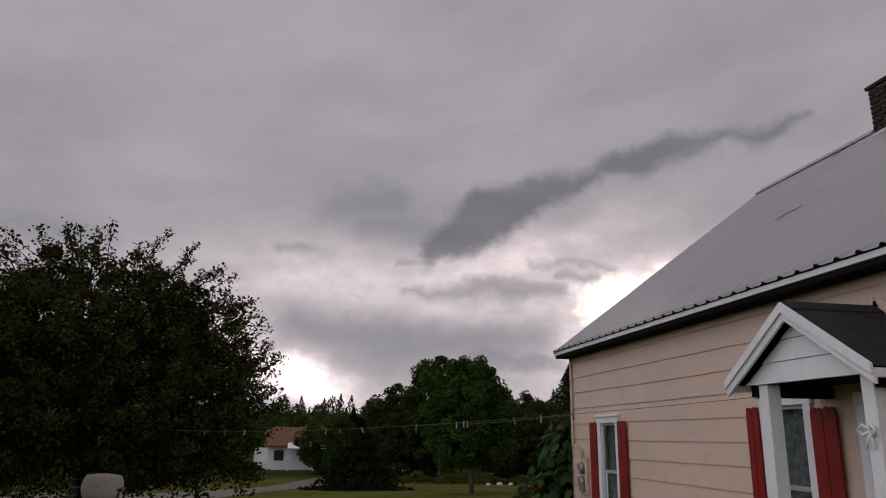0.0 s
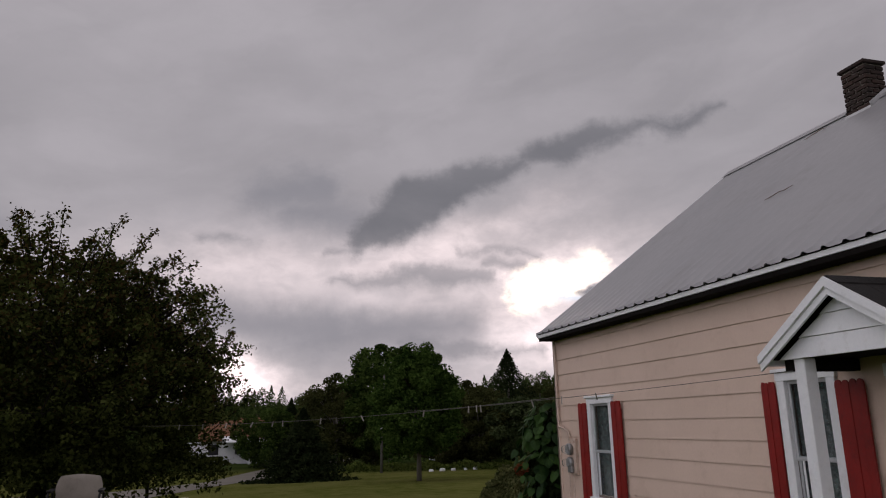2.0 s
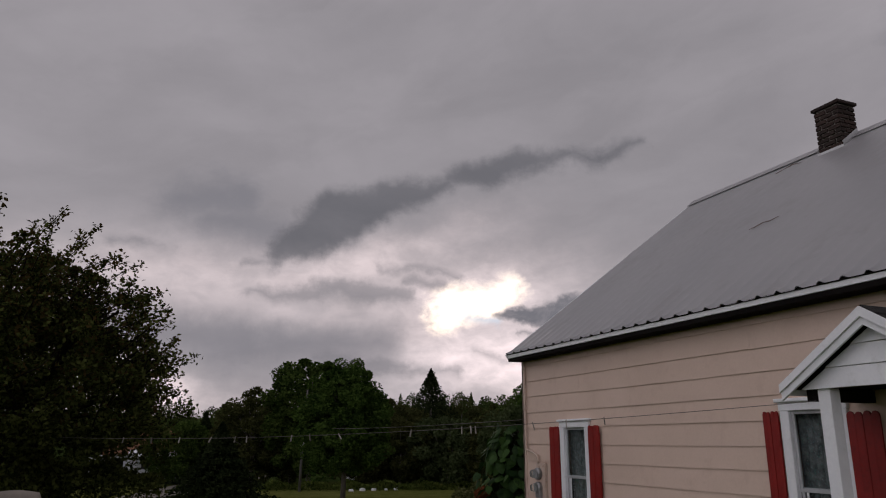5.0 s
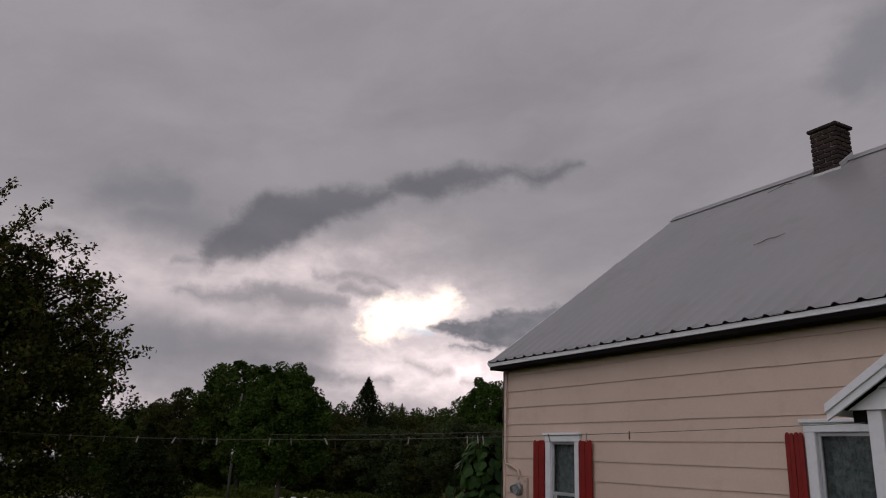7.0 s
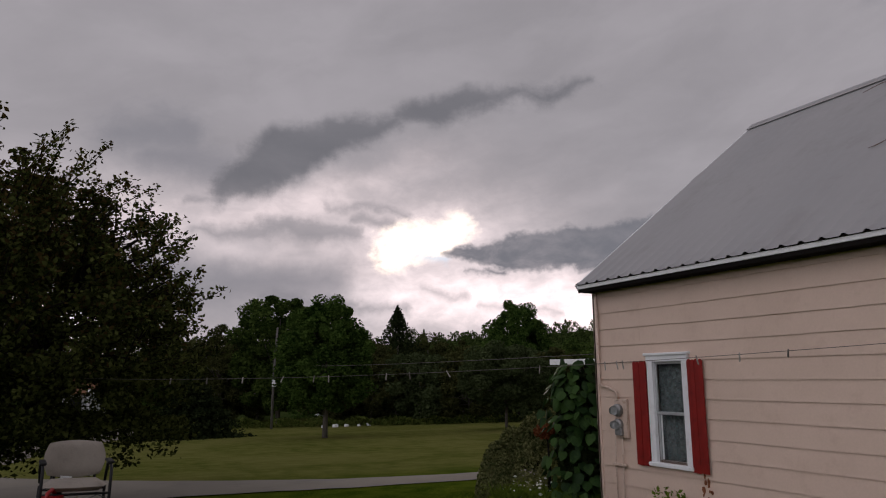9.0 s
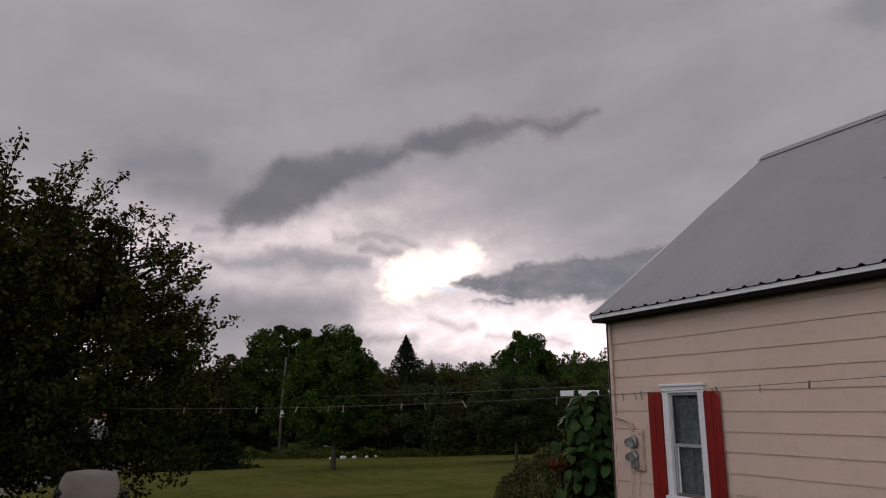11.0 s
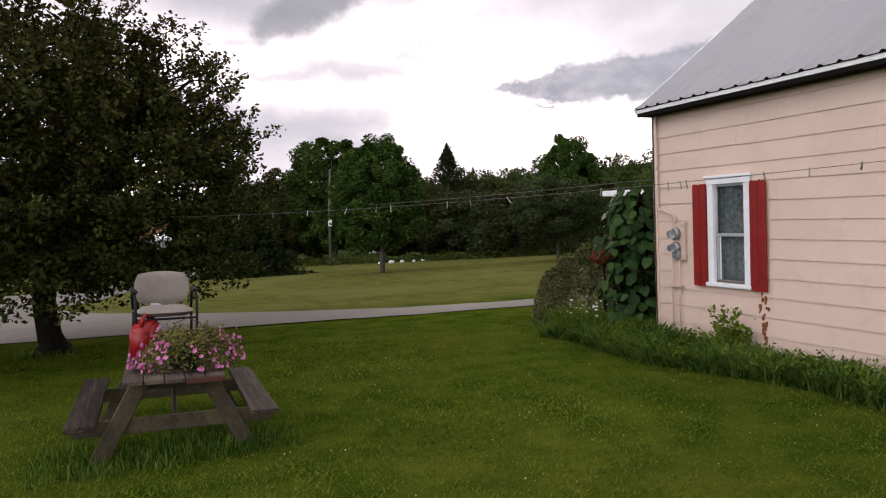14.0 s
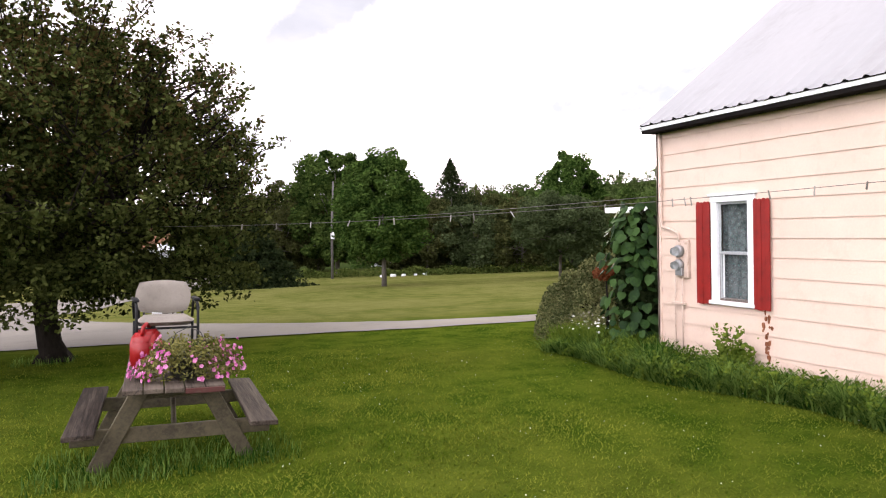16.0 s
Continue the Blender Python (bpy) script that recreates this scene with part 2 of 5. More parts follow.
M_ROOF = stuff_of("grey_metal_roof", (0.30, 0.30, 0.31), (0.36, 0.355, 0.36), 0.42, 0.5, 9, 0.05, metal=0.35, c3=(0.26, 0.25, 0.25), stain=0.4, stretch=(1, 1, 0.5))
M_SHINGLE = stuff_of("dark_asphalt_shingle", (0.008, 0.008, 0.008), (0.02, 0.018, 0.017), 0.9, 4, 70, 0.5, per_piece=0.5)
# near-black: the shade of eaves and porch underside is in the colour
M_SOFFIT = stuff_of("shade_dark_board", (0.006, 0.005, 0.005), (0.014, 0.012, 0.011), 0.95, spec=0.05)
M_BRICK = stuff_of("dark_chimney_brick", (0.016, 0.01, 0.008), (0.042, 0.023, 0.018), 0.9, 6, 60, 0.4, per_piece=0.8)
M_MORTAR = stuff_of("mortar", (0.19, 0.17, 0.15), (0.27, 0.245, 0.22), 0.95, 6, 60, 0.4)
M_FLASH = stuff_of("lead_flashing", (0.42, 0.42, 0.43), (0.55, 0.55, 0.55), 0.5, 5, 30, 0.2, metal=0.5)
M_GLASS = glass_of("window_glass")
# near-black for unlit rooms: their shade is in the colour
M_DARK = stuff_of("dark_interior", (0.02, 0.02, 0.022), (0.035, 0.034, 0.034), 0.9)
M_CURTAIN = stuff_of("lace_curtain", (0.025, 0.028, 0.03), (0.19, 0.20, 0.20), 0.9, 16, 45, 0.3, c3=(0.08, 0.22, 0.2), stain=0.7)
M_ALU = stuff_of("storm_window_aluminium", (0.42, 0.43, 0.44), (0.55, 0.56, 0.57), 0.45, 5, 40, 0.1, metal=0.6)
M_METER = stuff_of("meter_metal", (0.24, 0.24, 0.24), (0.36, 0.36, 0.36), 0.45, 8, 40, 0.1, metal=0.7)
M_CONDUIT = stuff_of("painted_conduit", (0.50, 0.39, 0.32), (0.58, 0.46, 0.38), 0.6, 5, 40, 0.15, c3=(0.25, 0.13, 0.08), stain=0.5)
M_OLDWOOD = stuff_of("weathered_wood", (0.016, 0.011, 0.008), (0.135, 0.108, 0.085), 0.88, 2.6, 26, 0.8, c3=(0.01, 0.008, 0.007), stain=0.9, per_piece=0.6, spec=0.15, stretch=(2.2, 0.10, 2.2))
M_LEGWOOD = stuff_of("green_grey_wood", (0.026, 0.021, 0.011), (0.105, 0.088, 0.052), 0.88, 3, 34, 0.6, c3=(0.018, 0.014, 0.01), stain=0.5, per_piece=0.4)
M_REDPAINT = stuff_of("faded_red_paint", (0.045, 0.016, 0.013), (0.10, 0.03, 0.025), 0.8, 6, 40, 0.3, c3=(0.08, 0.065, 0.05), stain=0.8)
M_FABRIC = stuff_of("beige_chair_fabric", (0.215, 0.19, 0.165), (0.29, 0.26, 0.225), 0.95, 5, 140, 0.4, c3=(0.14, 0.12, 0.1), stain=0.3)
M_BLACK = stuff_of("black_powder_coat", (0.008, 0.008, 0.009), (0.016, 0.016, 0.017), 0.6, 6, 60, 0.1, spec=0.2)
M_REDPLASTIC = stuff_of("red_plastic", (0.2, 0.003, 0.004), (0.3, 0.007, 0.008), 0.4, 4, 40, 0.05)
M_POT = stuff_of("dark_plastic_pot", (0.012, 0.013, 0.012), (0.03, 0.03, 0.028), 0.5, 6, 40, 0.1)
M_PETAL = stuff_of("pink_petal", (0.46, 0.09, 0.29), (0.72, 0.30, 0.54), 0.7, 20, 60, 0.1, per_piece=1.2, through_light=0.25)
M_PLANT = stuff_of("petunia_leaf", (0.06, 0.064, 0.012), (0.22, 0.205, 0.05), 0.7, 9, 40, 0.1, per_island=0.9, through_light=0.25)
M_ASPHALT = stuff_of("pale_worn_drive", (0.118, 0.106, 0.088), (0.174, 0.157, 0.130), 0.9, 0.35, 22, 0.4, c3=(0.088, 0.081, 0.075), stain=0.45)
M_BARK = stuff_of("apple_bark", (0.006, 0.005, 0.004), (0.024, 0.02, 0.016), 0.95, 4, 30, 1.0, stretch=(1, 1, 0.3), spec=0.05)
M_FARBARK = stuff_of("grey_bark", (0.07, 0.06, 0.05), (0.13, 0.115, 0.1), 0.95, 3, 20, 0.6, stretch=(1, 1, 0.3))
M_POLE = stuff_of("weathered_pole", (0.075, 0.07, 0.064), (0.13, 0.12, 0.11), 0.9, 2, 20, 0.4, stretch=(1, 1, 0.2))


def leaf_of(name, c1, c2, island=0.9, glow_through=0.16):
    return stuff_of(name, c1, c2, 0.6, 0.8, 6, 0.0, per_island=island, through_light=glow_through, spec=0.0)


M_APPLE = leaf_of("apple_leaf", (0.011, 0.017, 0.004), (0.081, 0.094, 0.027), 1.1)
M_APPLE_RED = leaf_of("apple_leaf_bronze", (0.040, 0.029, 0.010), (0.074, 0.053, 0.019))
M_MAPLE = leaf_of("maple_leaf", (0.020, 0.040, 0.009), (0.075, 0.110, 0.026))
M_MAPLE2 = leaf_of("bright_maple_leaf", (0.018, 0.040, 0.008), (0.072, 0.118, 0.026))
M_OLIVE = leaf_of("olive_thicket_leaf", (0.025, 0.029, 0.009), (0.075, 0.081, 0.029))
M_GREYLEAF = leaf_of("grey_green_leaf", (0.029, 0.042, 0.016), (0.077, 0.099, 0.043))
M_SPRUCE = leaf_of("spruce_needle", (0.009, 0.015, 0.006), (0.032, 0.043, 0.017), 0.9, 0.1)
M_WOODS = leaf_of("far_wood_leaf", (0.019, 0.033, 0.009), (0.065, 0.091, 0.027))
M_HEDGE = leaf_of("juniper_green", (0.050, 0.062, 0.022), (0.205, 0.205, 0.088))
M_RUSSET = leaf_of("russet_sprig", (0.12, 0.035, 0.015), (0.2, 0.075, 0.035))
M_VINE = stuff_of("broad_vine_leaf", (0.010, 0.030, 0.006), (0.040, 0.085, 0.018), 0.6, 5, 30, 0.1, per_piece=1.1, through_light=0.2, spec=0.15)
M_BLADE = leaf_of("tall_grass_blade", (0.016, 0.050, 0.006), (0.135, 0.205, 0.042), 1.3, 0.3)
M_LAWNBLADE = stuff_of("lawn_blade", (0.038, 0.072, 0.004), (0.178, 0.196, 0.026), 0.7, 0.33, 4.5, 0.0, per_island=0.55, through_light=0.3, spec=0.0)
M_WEED = leaf_of("weed_leaf", (0.055, 0.1, 0.01), (0.14, 0.19, 0.028), 0.9, 0.3)
M_BLOOM = stuff_of("white_bloom", (0.6, 0.62, 0.52), (0.75, 0.75, 0.68), 0.8, 9, 40, 0.0)


def ground_material():
    """Mown lawn by the house, paler hay-coloured sward across the drive, woodland floor far off."""
    mt = bpy.data.materials.new("mown_lawn")
    mt.use_nodes = True
    mt.node_tree.nodes.clear()
    h = Graph(mt.node_tree)
    pos = h.node("ShaderNodeNewGeometry").outputs["Position"]
    s3 = h.node("ShaderNodeSeparateXYZ")
    h.put(s3.inputs[0], pos)
    big, mid, small = h.noise(pos, 0.22, 4)[0], h.noise(pos, 1.7, 5, 0.6)[0], h.noise(pos, 34, 5, 0.7)[0]
    lawn = h.mix(h.ramp(mid, 0.3, 0.7), (0.030, 0.060, 0.004), (0.092, 0.120, 0.012))
    lawn = h.mix(h.m("MULTIPLY", h.ramp(big, 0.45, 0.7), 0.5), lawn, (0.148, 0.150, 0.022))
    hay = h.mix(h.ramp(mid, 0.3, 0.7), (0.092, 0.104, 0.022), (0.165, 0.162, 0.048))
    hay = h.mix(h.m("MULTIPLY", h.ramp(big, 0.4, 0.65), 0.6), hay, (0.195, 0.180, 0.062))
    col = h.mix(h.ramp(s3.outputs[1], 17.0, 21.0), lawn, hay)
    far = h.mix(h.ramp(big, 0.3, 0.7), (0.03, 0.045, 0.015), (0.05, 0.065, 0.02))
    col = h.mix(h.ramp(s3.outputs[1], 56.0, 66.0), col, far)
    col = h.mix(h.ramp(small, 0.2, 0.8, 0.55, 0.0), col, (0.025, 0.045, 0.008))
    b = h.node("ShaderNodeBsdfPrincipled")
    h.put(b.inputs["Base Color"], col)
    b.inputs["Roughness"].default_value = 0.9
    b.inputs["Specular IOR Level"].default_value = 0.0
    bp = h.node("ShaderNodeBump")
    bp.inputs["Strength"].default_value = 0.7
    bp.inputs["Distance"].default_value = 0.04
    h.put(bp.inputs["Height"], small)
    h.put(b.inputs["Normal"], bp.outputs[0])
    out = h.node("ShaderNodeOutputMaterial")
    h.put(out.inputs[0], b.outputs[0])
    return mt


M_GROUND = ground_material()


# ---- shapes ----
class Geo:
    """Vertices and faces of one mesh in the making."""
    def __init__(self):
        self.v, self.f = [], []

    def add(self, verts, faces, m=None):
        k = len(self.v)
        self.v += [tuple(m @ Vector(p)) if m else tuple(p) for p in verts]
        self.f += [tuple(k + i for i in q) for q in faces]
        return self

    def board(self, size, m, bevel=0.006):
        verts, faces = beam_shape(tuple(round(s, 4) for s in size), bevel)
        return self.add(verts, faces, m)

    def block(self, lo, hi, bevel=0.006):
        return self.board([b - a for a, b in zip(lo, hi)], Matrix.Translation([(a + b) / 2 for a, b in zip(lo, hi)]), bevel)

    def tube(self, pts, radii, n=8, cap=True):
        pts = [Vector(p) for p in pts]
        if not isinstance(radii, (list, tuple)):
            radii = [radii] * len(pts)
        k, side = len(self.v), None
        for i, p in enumerate(pts):
            along = (pts[min(i + 1, len(pts) - 1)] - pts[max(i - 1, 0)]).normalized()
            if side is None:
                side = along.orthogonal().normalized()
            side = (side - along * side.dot(along)).normalized()
            other = along.cross(side)
            for j in range(n):
                a = math.tau * j / n
                self.v.append(tuple(p + (side * math.cos(a) + other * math.sin(a)) * radii[i]))
        for i in range(len(pts) - 1):
            for j in range(n):
                a, b = k + i * n + j, k + i * n + (j + 1) % n
                self.f.append((a, b, b + n, a + n))
        if cap:
            self.f.append(tuple(k + j for j in reversed(range(n))))
            self.f.append(tuple(k + (len(pts) - 1) * n + j for j in range(n)))
        return self

    def lathe(self, profile, n=20, m=None):
        k0 = []
        faces = []
        for r, z in profile:
            for j in range(n):
                a = math.tau * j / n
                k0.append((r * math.cos(a), r * math.sin(a), z))
        for i in range(len(profile) - 1):
            for j in range(n):
                faces.append((i * n + j, i * n + (j + 1) % n, (i + 1) * n + (j + 1) % n, (i + 1) * n + j))
        faces.append(tuple(reversed(range(n))))
        faces.append(tuple((len(profile) - 1) * n + j for j in range(n)))
        return self.add(k0, faces, m)

    def prism(self, outline, lo, hi, axis="y"):
        """A flat outline pushed along one axis."""
        n = len(outline)
        def at(p, d):
            return {"x": (d, p[0], p[1]), "y": (p[0], d, p[1]), "z": (p[0], p[1], d)}[axis]
        verts = [at(p, lo) for p in outline] + [at(p, hi) for p in outline]
        faces = [tuple(range(n)), tuple(reversed(range(n, 2 * n)))] + [(i, i + n, (i + 1) % n + n, (i + 1) % n) for i in range(n)]
        return self.add(verts, faces)

    def mesh(self, name, material, smooth=False, tidy=True):
        me = bpy.data.meshes.new(name)
        me.from_pydata(self.v, [], self.f)
        if tidy and len(self.f) < 20000:
            b = bmesh.new()
            b.from_mesh(me)
            bmesh.ops.recalc_face_normals(b, faces=b.faces)
            b.to_mesh(me)
            b.free()
        me.materials.append(material)
        if smooth:
            me.shade_smooth()
        return me


SHAPES = {}


def beam_shape(size, bevel):
    """A box with eased edges."""
    key = (size, bevel)
    if key not in SHAPES:
        b = bmesh.new()
        bmesh.ops.create_cube(b, size=1.0)
        for v in b.verts:
            v.co = Vector(c * s for c, s in zip(v.co, size))
        if bevel:
            bmesh.ops.bevel(b, geom=list(b.edges), offset=min(bevel, min(size) * 0.3), segments=1, affect="EDGES")
        b.verts.index_update()
        SHAPES[key] = ([tuple(v.co) for v in b.verts], [tuple(v.index for v in q.verts) for q in b.faces])
        b.free()
    return SHAPES[key]


def part(name, geo, material, parent=None, label="", smooth=False, at=None, tidy=True):
    """Links a Geo, or a mesh that is shared, as one object under its thing."""
    me = geo.mesh(name, material, smooth, tidy) if isinstance(geo, Geo) else geo
    ob = new(name, me)
    if parent:
        ob.parent = parent
    if at is not None:
        ob.matrix_basis = at
    return tagged(ob, label)


def thing(name, at, label, category, group="", kind=""):
    ob = new(name)
    ob.empty_display_size = 0.2
    ob.matrix_basis = at
    return tagged(ob, label, category, group, kind)


rng = np.random.default_rng(7)


def slope(y):
    """Height of the ground: level round the house, falling gently past the drive."""
    return -1.25 * min(1.0, max(0.0, (y - 14.0) / 36.0))


def leaf_geo(centres, size, flatness=0.0, spread=0.35):
    """Folded four-cornered leaves, one at each centre, turned at random."""
    c = np.asarray(centres, float)
    n = len(c)
    a = rng.normal(size=(n, 3))
    a[:, 2] *= 1.0 - flatness
    a /= np.linalg.norm(a, axis=1)[:, None] + 1e-9
    b = rng.normal(size=(n, 3))
    b -= a * (a * b).sum(1)[:, None]
    b /= np.linalg.norm(b, axis=1)[:, None] + 1e-9
    nrm = np.cross(a, b)
    s = (size * (1 + spread * rng.uniform(-1, 1, n)))[:, None]
    v = np.stack([c - a * s * 0.5, c + b * s * 0.30 + nrm * s * 0.08, c + a * s * 0.5, c - b * s * 0.30 + nrm * s * 0.08], 1).reshape(-1, 3)
    k = np.arange(n)[:, None] * 4
    faces = np.concatenate([k + np.array([[0, 1, 2]]), k + np.array([[0, 2, 3]])], 0)
    return v, faces


def array_mesh(name, v, faces, material):
    me = bpy.data.meshes.new(name)
    nf, w = faces.shape
    me.vertices.add(len(v))
    me.vertices.foreach_set("co", np.ascontiguousarray(v, dtype=np.float32).ravel())
    me.loops.add(nf * w)
    me.loops.foreach_set("vertex_index", np.ascontiguousarray(faces, dtype=np.int32).ravel())
    me.polygons.add(nf)
    me.polygons.foreach_set("loop_start", np.arange(0, nf * w, w, dtype=np.int32))
    me.update(calc_edges=True)
    me.materials.append(material)
    return me


def in_ball(n, shell=0.0):
    p = rng.normal(size=(n, 3))
    p /= np.linalg.norm(p, axis=1)[:, None]
    return p * (rng.uniform(shell ** 3, 1, n) ** (1 / 3))[:, None]


def crown_points(n, centre, radii, clumps, clump_size, shell=0.45):
    """Leaf places gathered in clumps: most stand evenly round the crown's rim, the rest fill it."""
    rim = int(clumps * 0.62)
    k = np.arange(rim) + 0.5
    up = 1 - 2 * k / rim
    turn = k * 2.39996 + rng.normal(0, 0.25, rim)
    flat_r = np.sqrt(1 - up * up)
    outer = np.stack([np.cos(turn) * flat_r, np.sin(turn) * flat_r, up], 1) * rng.uniform(0.78, 1.06, rim)[:, None]
    hub = np.concatenate([outer, in_ball(clumps - rim, shell * 0.5) * 0.85]) * np.array(radii) + np.array(centre)
    rng.shuffle(hub)
    pick = rng.integers(0, clumps, n)
    sizes = clump_size * rng.uniform(0.55, 1.35, clumps)
    return hub[pick] + in_ball(n, 0.3) * 1.75 * sizes[pick][:, None] * np.array((1, 1, 0.7)), hub


def broad_tree(name, x, y, top, radius, leaf_mat, label, n=6000, leaf=0.22, low=0.28, clumps=60, bark=None, group="", taper=0.0):
    """A broad-leaved tree: tapered trunk, limbs to the clumps, crown of single leaves."""
    z0 = slope(y)
    tall = top - z0
    t = thing(name, Matrix.Translation((x, y, z0)), label, "tree", group)
    centre, radii = (0, 0, tall * (1 + low) / 2), (radius, radius, tall * (1 - low) / 2 * 0.92)
    pts, hub = crown_points(int(n * 1.35), centre, radii, clumps, radius * 0.145)
    for a in (pts, hub):
        a[:, :2] *= (1.0 + taper * 0.5 - taper * np.clip(a[:, 2] / tall, 0, 1) * 1.35)[:, None]
    wood = Geo()
    r0 = 0.016 * tall
    wood.tube([(0, 0, -0.1), (0.02, 0.01, tall * 0.2), (0.05, -0.03, tall * 0.45), (0.0, 0.05, tall * 0.8)], [r0 * 1.3, r0, r0 * 0.7, r0 * 0.15], 9)
    part("trunk", wood, bark or M_FARBARK, t, smooth=True)
    limbs = Geo()
    for p in hub[:: max(1, clumps // 16)]:
        z1 = tall * rng.uniform(0.22, 0.5)
        end = Vector(p)
        mid = Vector((end.x * 0.45, end.y * 0.45, (z1 + end.z) / 2 + 0.1))
        limbs.tube([(0, 0, z1), mid, end], [r0 * 0.45, r0 * 0.28, r0 * 0.08], 5)
    part("limbs", limbs, bark or M_FARBARK, t, smooth=True)
    v, faces = leaf_geo(pts, leaf * 1.2, 0.3)
    part("crown", array_mesh("crown", v, faces, leaf_mat), leaf_mat, t)
    return t


def spruce_points(n, tall, radius, tiers, low=0.03):
    """Needle sprays on drooping boughs in tiers."""
    tier = rng.integers(0, tiers, n)
    bough = rng.integers(0, 11, n)
    k = np.clip((tier / tiers) ** 1.1 + rng.normal(size=n) * 0.016, 0, 0.99)
    ang = bough / 11 * math.tau + tier * 2.4 + rng.normal(size=n) * 0.12
    long = 0.52 + 0.52 * np.abs(np.sin(tier * 12.9 + bough * 78.2))
    reach = radius * (1 - k) ** 1.12 * rng.uniform(0.03, 1.0, n) ** 0.7 * long
    z = tall * (low + (1 - low) * k) - reach * 0.22 + rng.normal(size=n) * 0.07
    return np.stack([np.cos(ang) * reach, np.sin(ang) * reach, np.clip(z, 0.05, tall)], 1)


def spruce_tree(x, y, top, radius, label, n=7000, leaf=0.2, tiers=22, group=""):
    z0 = slope(y)
    tall = top - z0
    t = thing("spruce_tree", Matrix.Translation((x, y, z0)), label, "tree", group)
    r0 = 0.02 * tall
    part("trunk", Geo().tube([(0, 0, -0.1), (0, 0, tall * 0.5), (0, 0, tall * 0.99)], [r0 * 1.3, r0 * 0.7, 0.02], 8), M_FARBARK, t, smooth=True)
    v, faces = leaf_geo(spruce_points(n, tall, radius, tiers), leaf, 0.4)
    part("crown", array_mesh("crown", v, faces, M_SPRUCE), M_SPRUCE, t)
    return t


# ---- ground, drive ----
def build_ground():
    xs = [-900, -400, -200, -120, -80, -50] + [-40 + 2.0 * i for i in range(41)] + [50, 80, 120, 200, 400, 900]
    ys = [-900, -300, -100, -40, -20, -10] + [-6 + 1.0 * i for i in range(66)] + [65, 75, 100, 150, 250, 450, 900]
    geo = Geo()
    for y in ys:
        for x in xs:
            near = max(abs(x), abs(y - 15)) < 60
            geo.v.append((x, y, slope(y) + (0.03 * noise.noise(Vector((x * 0.35, y * 0.35, 0))) if near and not (3 < x < 13 and -3 < y < 13) and not -6 < x < 0 else 0.0)))
    w = len(xs)
    for j in range(len(ys) - 1):
        for i in range(w - 1):
            geo.f.append((j * w + i, j * w + i + 1, (j + 1) * w + i + 1, (j + 1) * w + i))
    ob = part("ground", geo, M_GROUND, smooth=True)
    tagged(ob, "mown green lawn running into a paler hay-coloured field", "lawn", kind="structure")


def ribbon(name, near_edge, far_edge, label):
    """A paved strip between two edges, lying on the ground with a shallow broken rim."""
    geo = Geo()
    n = len(near_edge)
    cols = 5
    for i in range(n):
        for j in range(cols):
            k = j / (cols - 1)
            x = near_edge[i][0] * (1 - k) + far_edge[i][0] * k
            y = near_edge[i][1] * (1 - k) + far_edge[i][1] * k
            if j in (0, cols - 1):
                y += 0.12 * noise.noise(Vector((x * 1.7, y, 3)))
            geo.v.append((x, y, slope(y) + (0.02 if j in (0, cols - 1) else 0.05)))
    for i in range(n - 1):
        for j in range(cols - 1):
            a = i * cols + j
            geo.f.append((a, a + 1, a + cols + 1, a + cols))
    ob = part(name, geo, M_ASPHALT, smooth=True)
    tagged(ob, label, "drive", kind="structure")


def smooth_line(pts, n=60):
    """Even steps along a line that glides through its points."""
    pts = [Vector((*p, 0)) for p in pts]
    out = []
    for i in range(len(pts) - 1):
        a, b, c, d = pts[max(i - 1, 0)], pts[i], pts[i + 1], pts[min(i + 2, len(pts) - 1)]
        for k in range(n):
            u = k / n
            out.append(0.5 * ((2 * b) + (c - a) * u + (2 * a - 5 * b + 4 * c - d) * u * u + (3 * b - a - 3 * c + d) * u ** 3))
    out.append(pts[-1])
    return [(p.x, p.y) for p in out]


build_ground()
ribbon("driveway", smooth_line([(40, 13.0), (16, 15.6), (4.7, 16.35), (0.4, 17.2), (-4.3, 18.1), (-9, 18.9), (-30, 20)], 14),
       smooth_line([(40, 14.5), (16, 16.8), (5.6, 17.6), (0.9, 19.6), (-3.2, 23.6), (-10.5, 33), (-34, 36)], 14), "pale worn asphalt driveway across the lawn")
ribbon("lane", smooth_line([(-34, 35.5), (-12.0, 33.2), (-5.1, 28.8), (-3.2, 35), (-0.3, 45), (4, 56), (12, 75)], 14),
       smooth_line([(-34, 41), (-14, 40.4), (-8.0, 39.4), (-5.4, 42), (-1.8, 50), (1.5, 60), (9, 80)], 14), "pale asphalt lane leading back towards a house")

# ---- house ----
WALL_X, CORNER_Y, BACK_Y, RIDGE_X, FAR_X = 4.11, 11.29, -1.2, 7.93, 11.75
EAVE_Z, RIDGE_Z, EAVE_X = 3.25, 6.30, 3.886
PITCH = (RIDGE_Z - EAVE_Z) / (RIDGE_X - EAVE_X)
house = thing("house", Matrix.Translation((0, 0, 0)), "pinkish beige clapboard house with a grey metal gable roof", "house")
WIN = [(9.545, 10.25, 0.86, 2.262), (5.72, 6.42, 0.86, 2.35)]
DOOR = (4.34, 5.12, 0.2, 2.22)


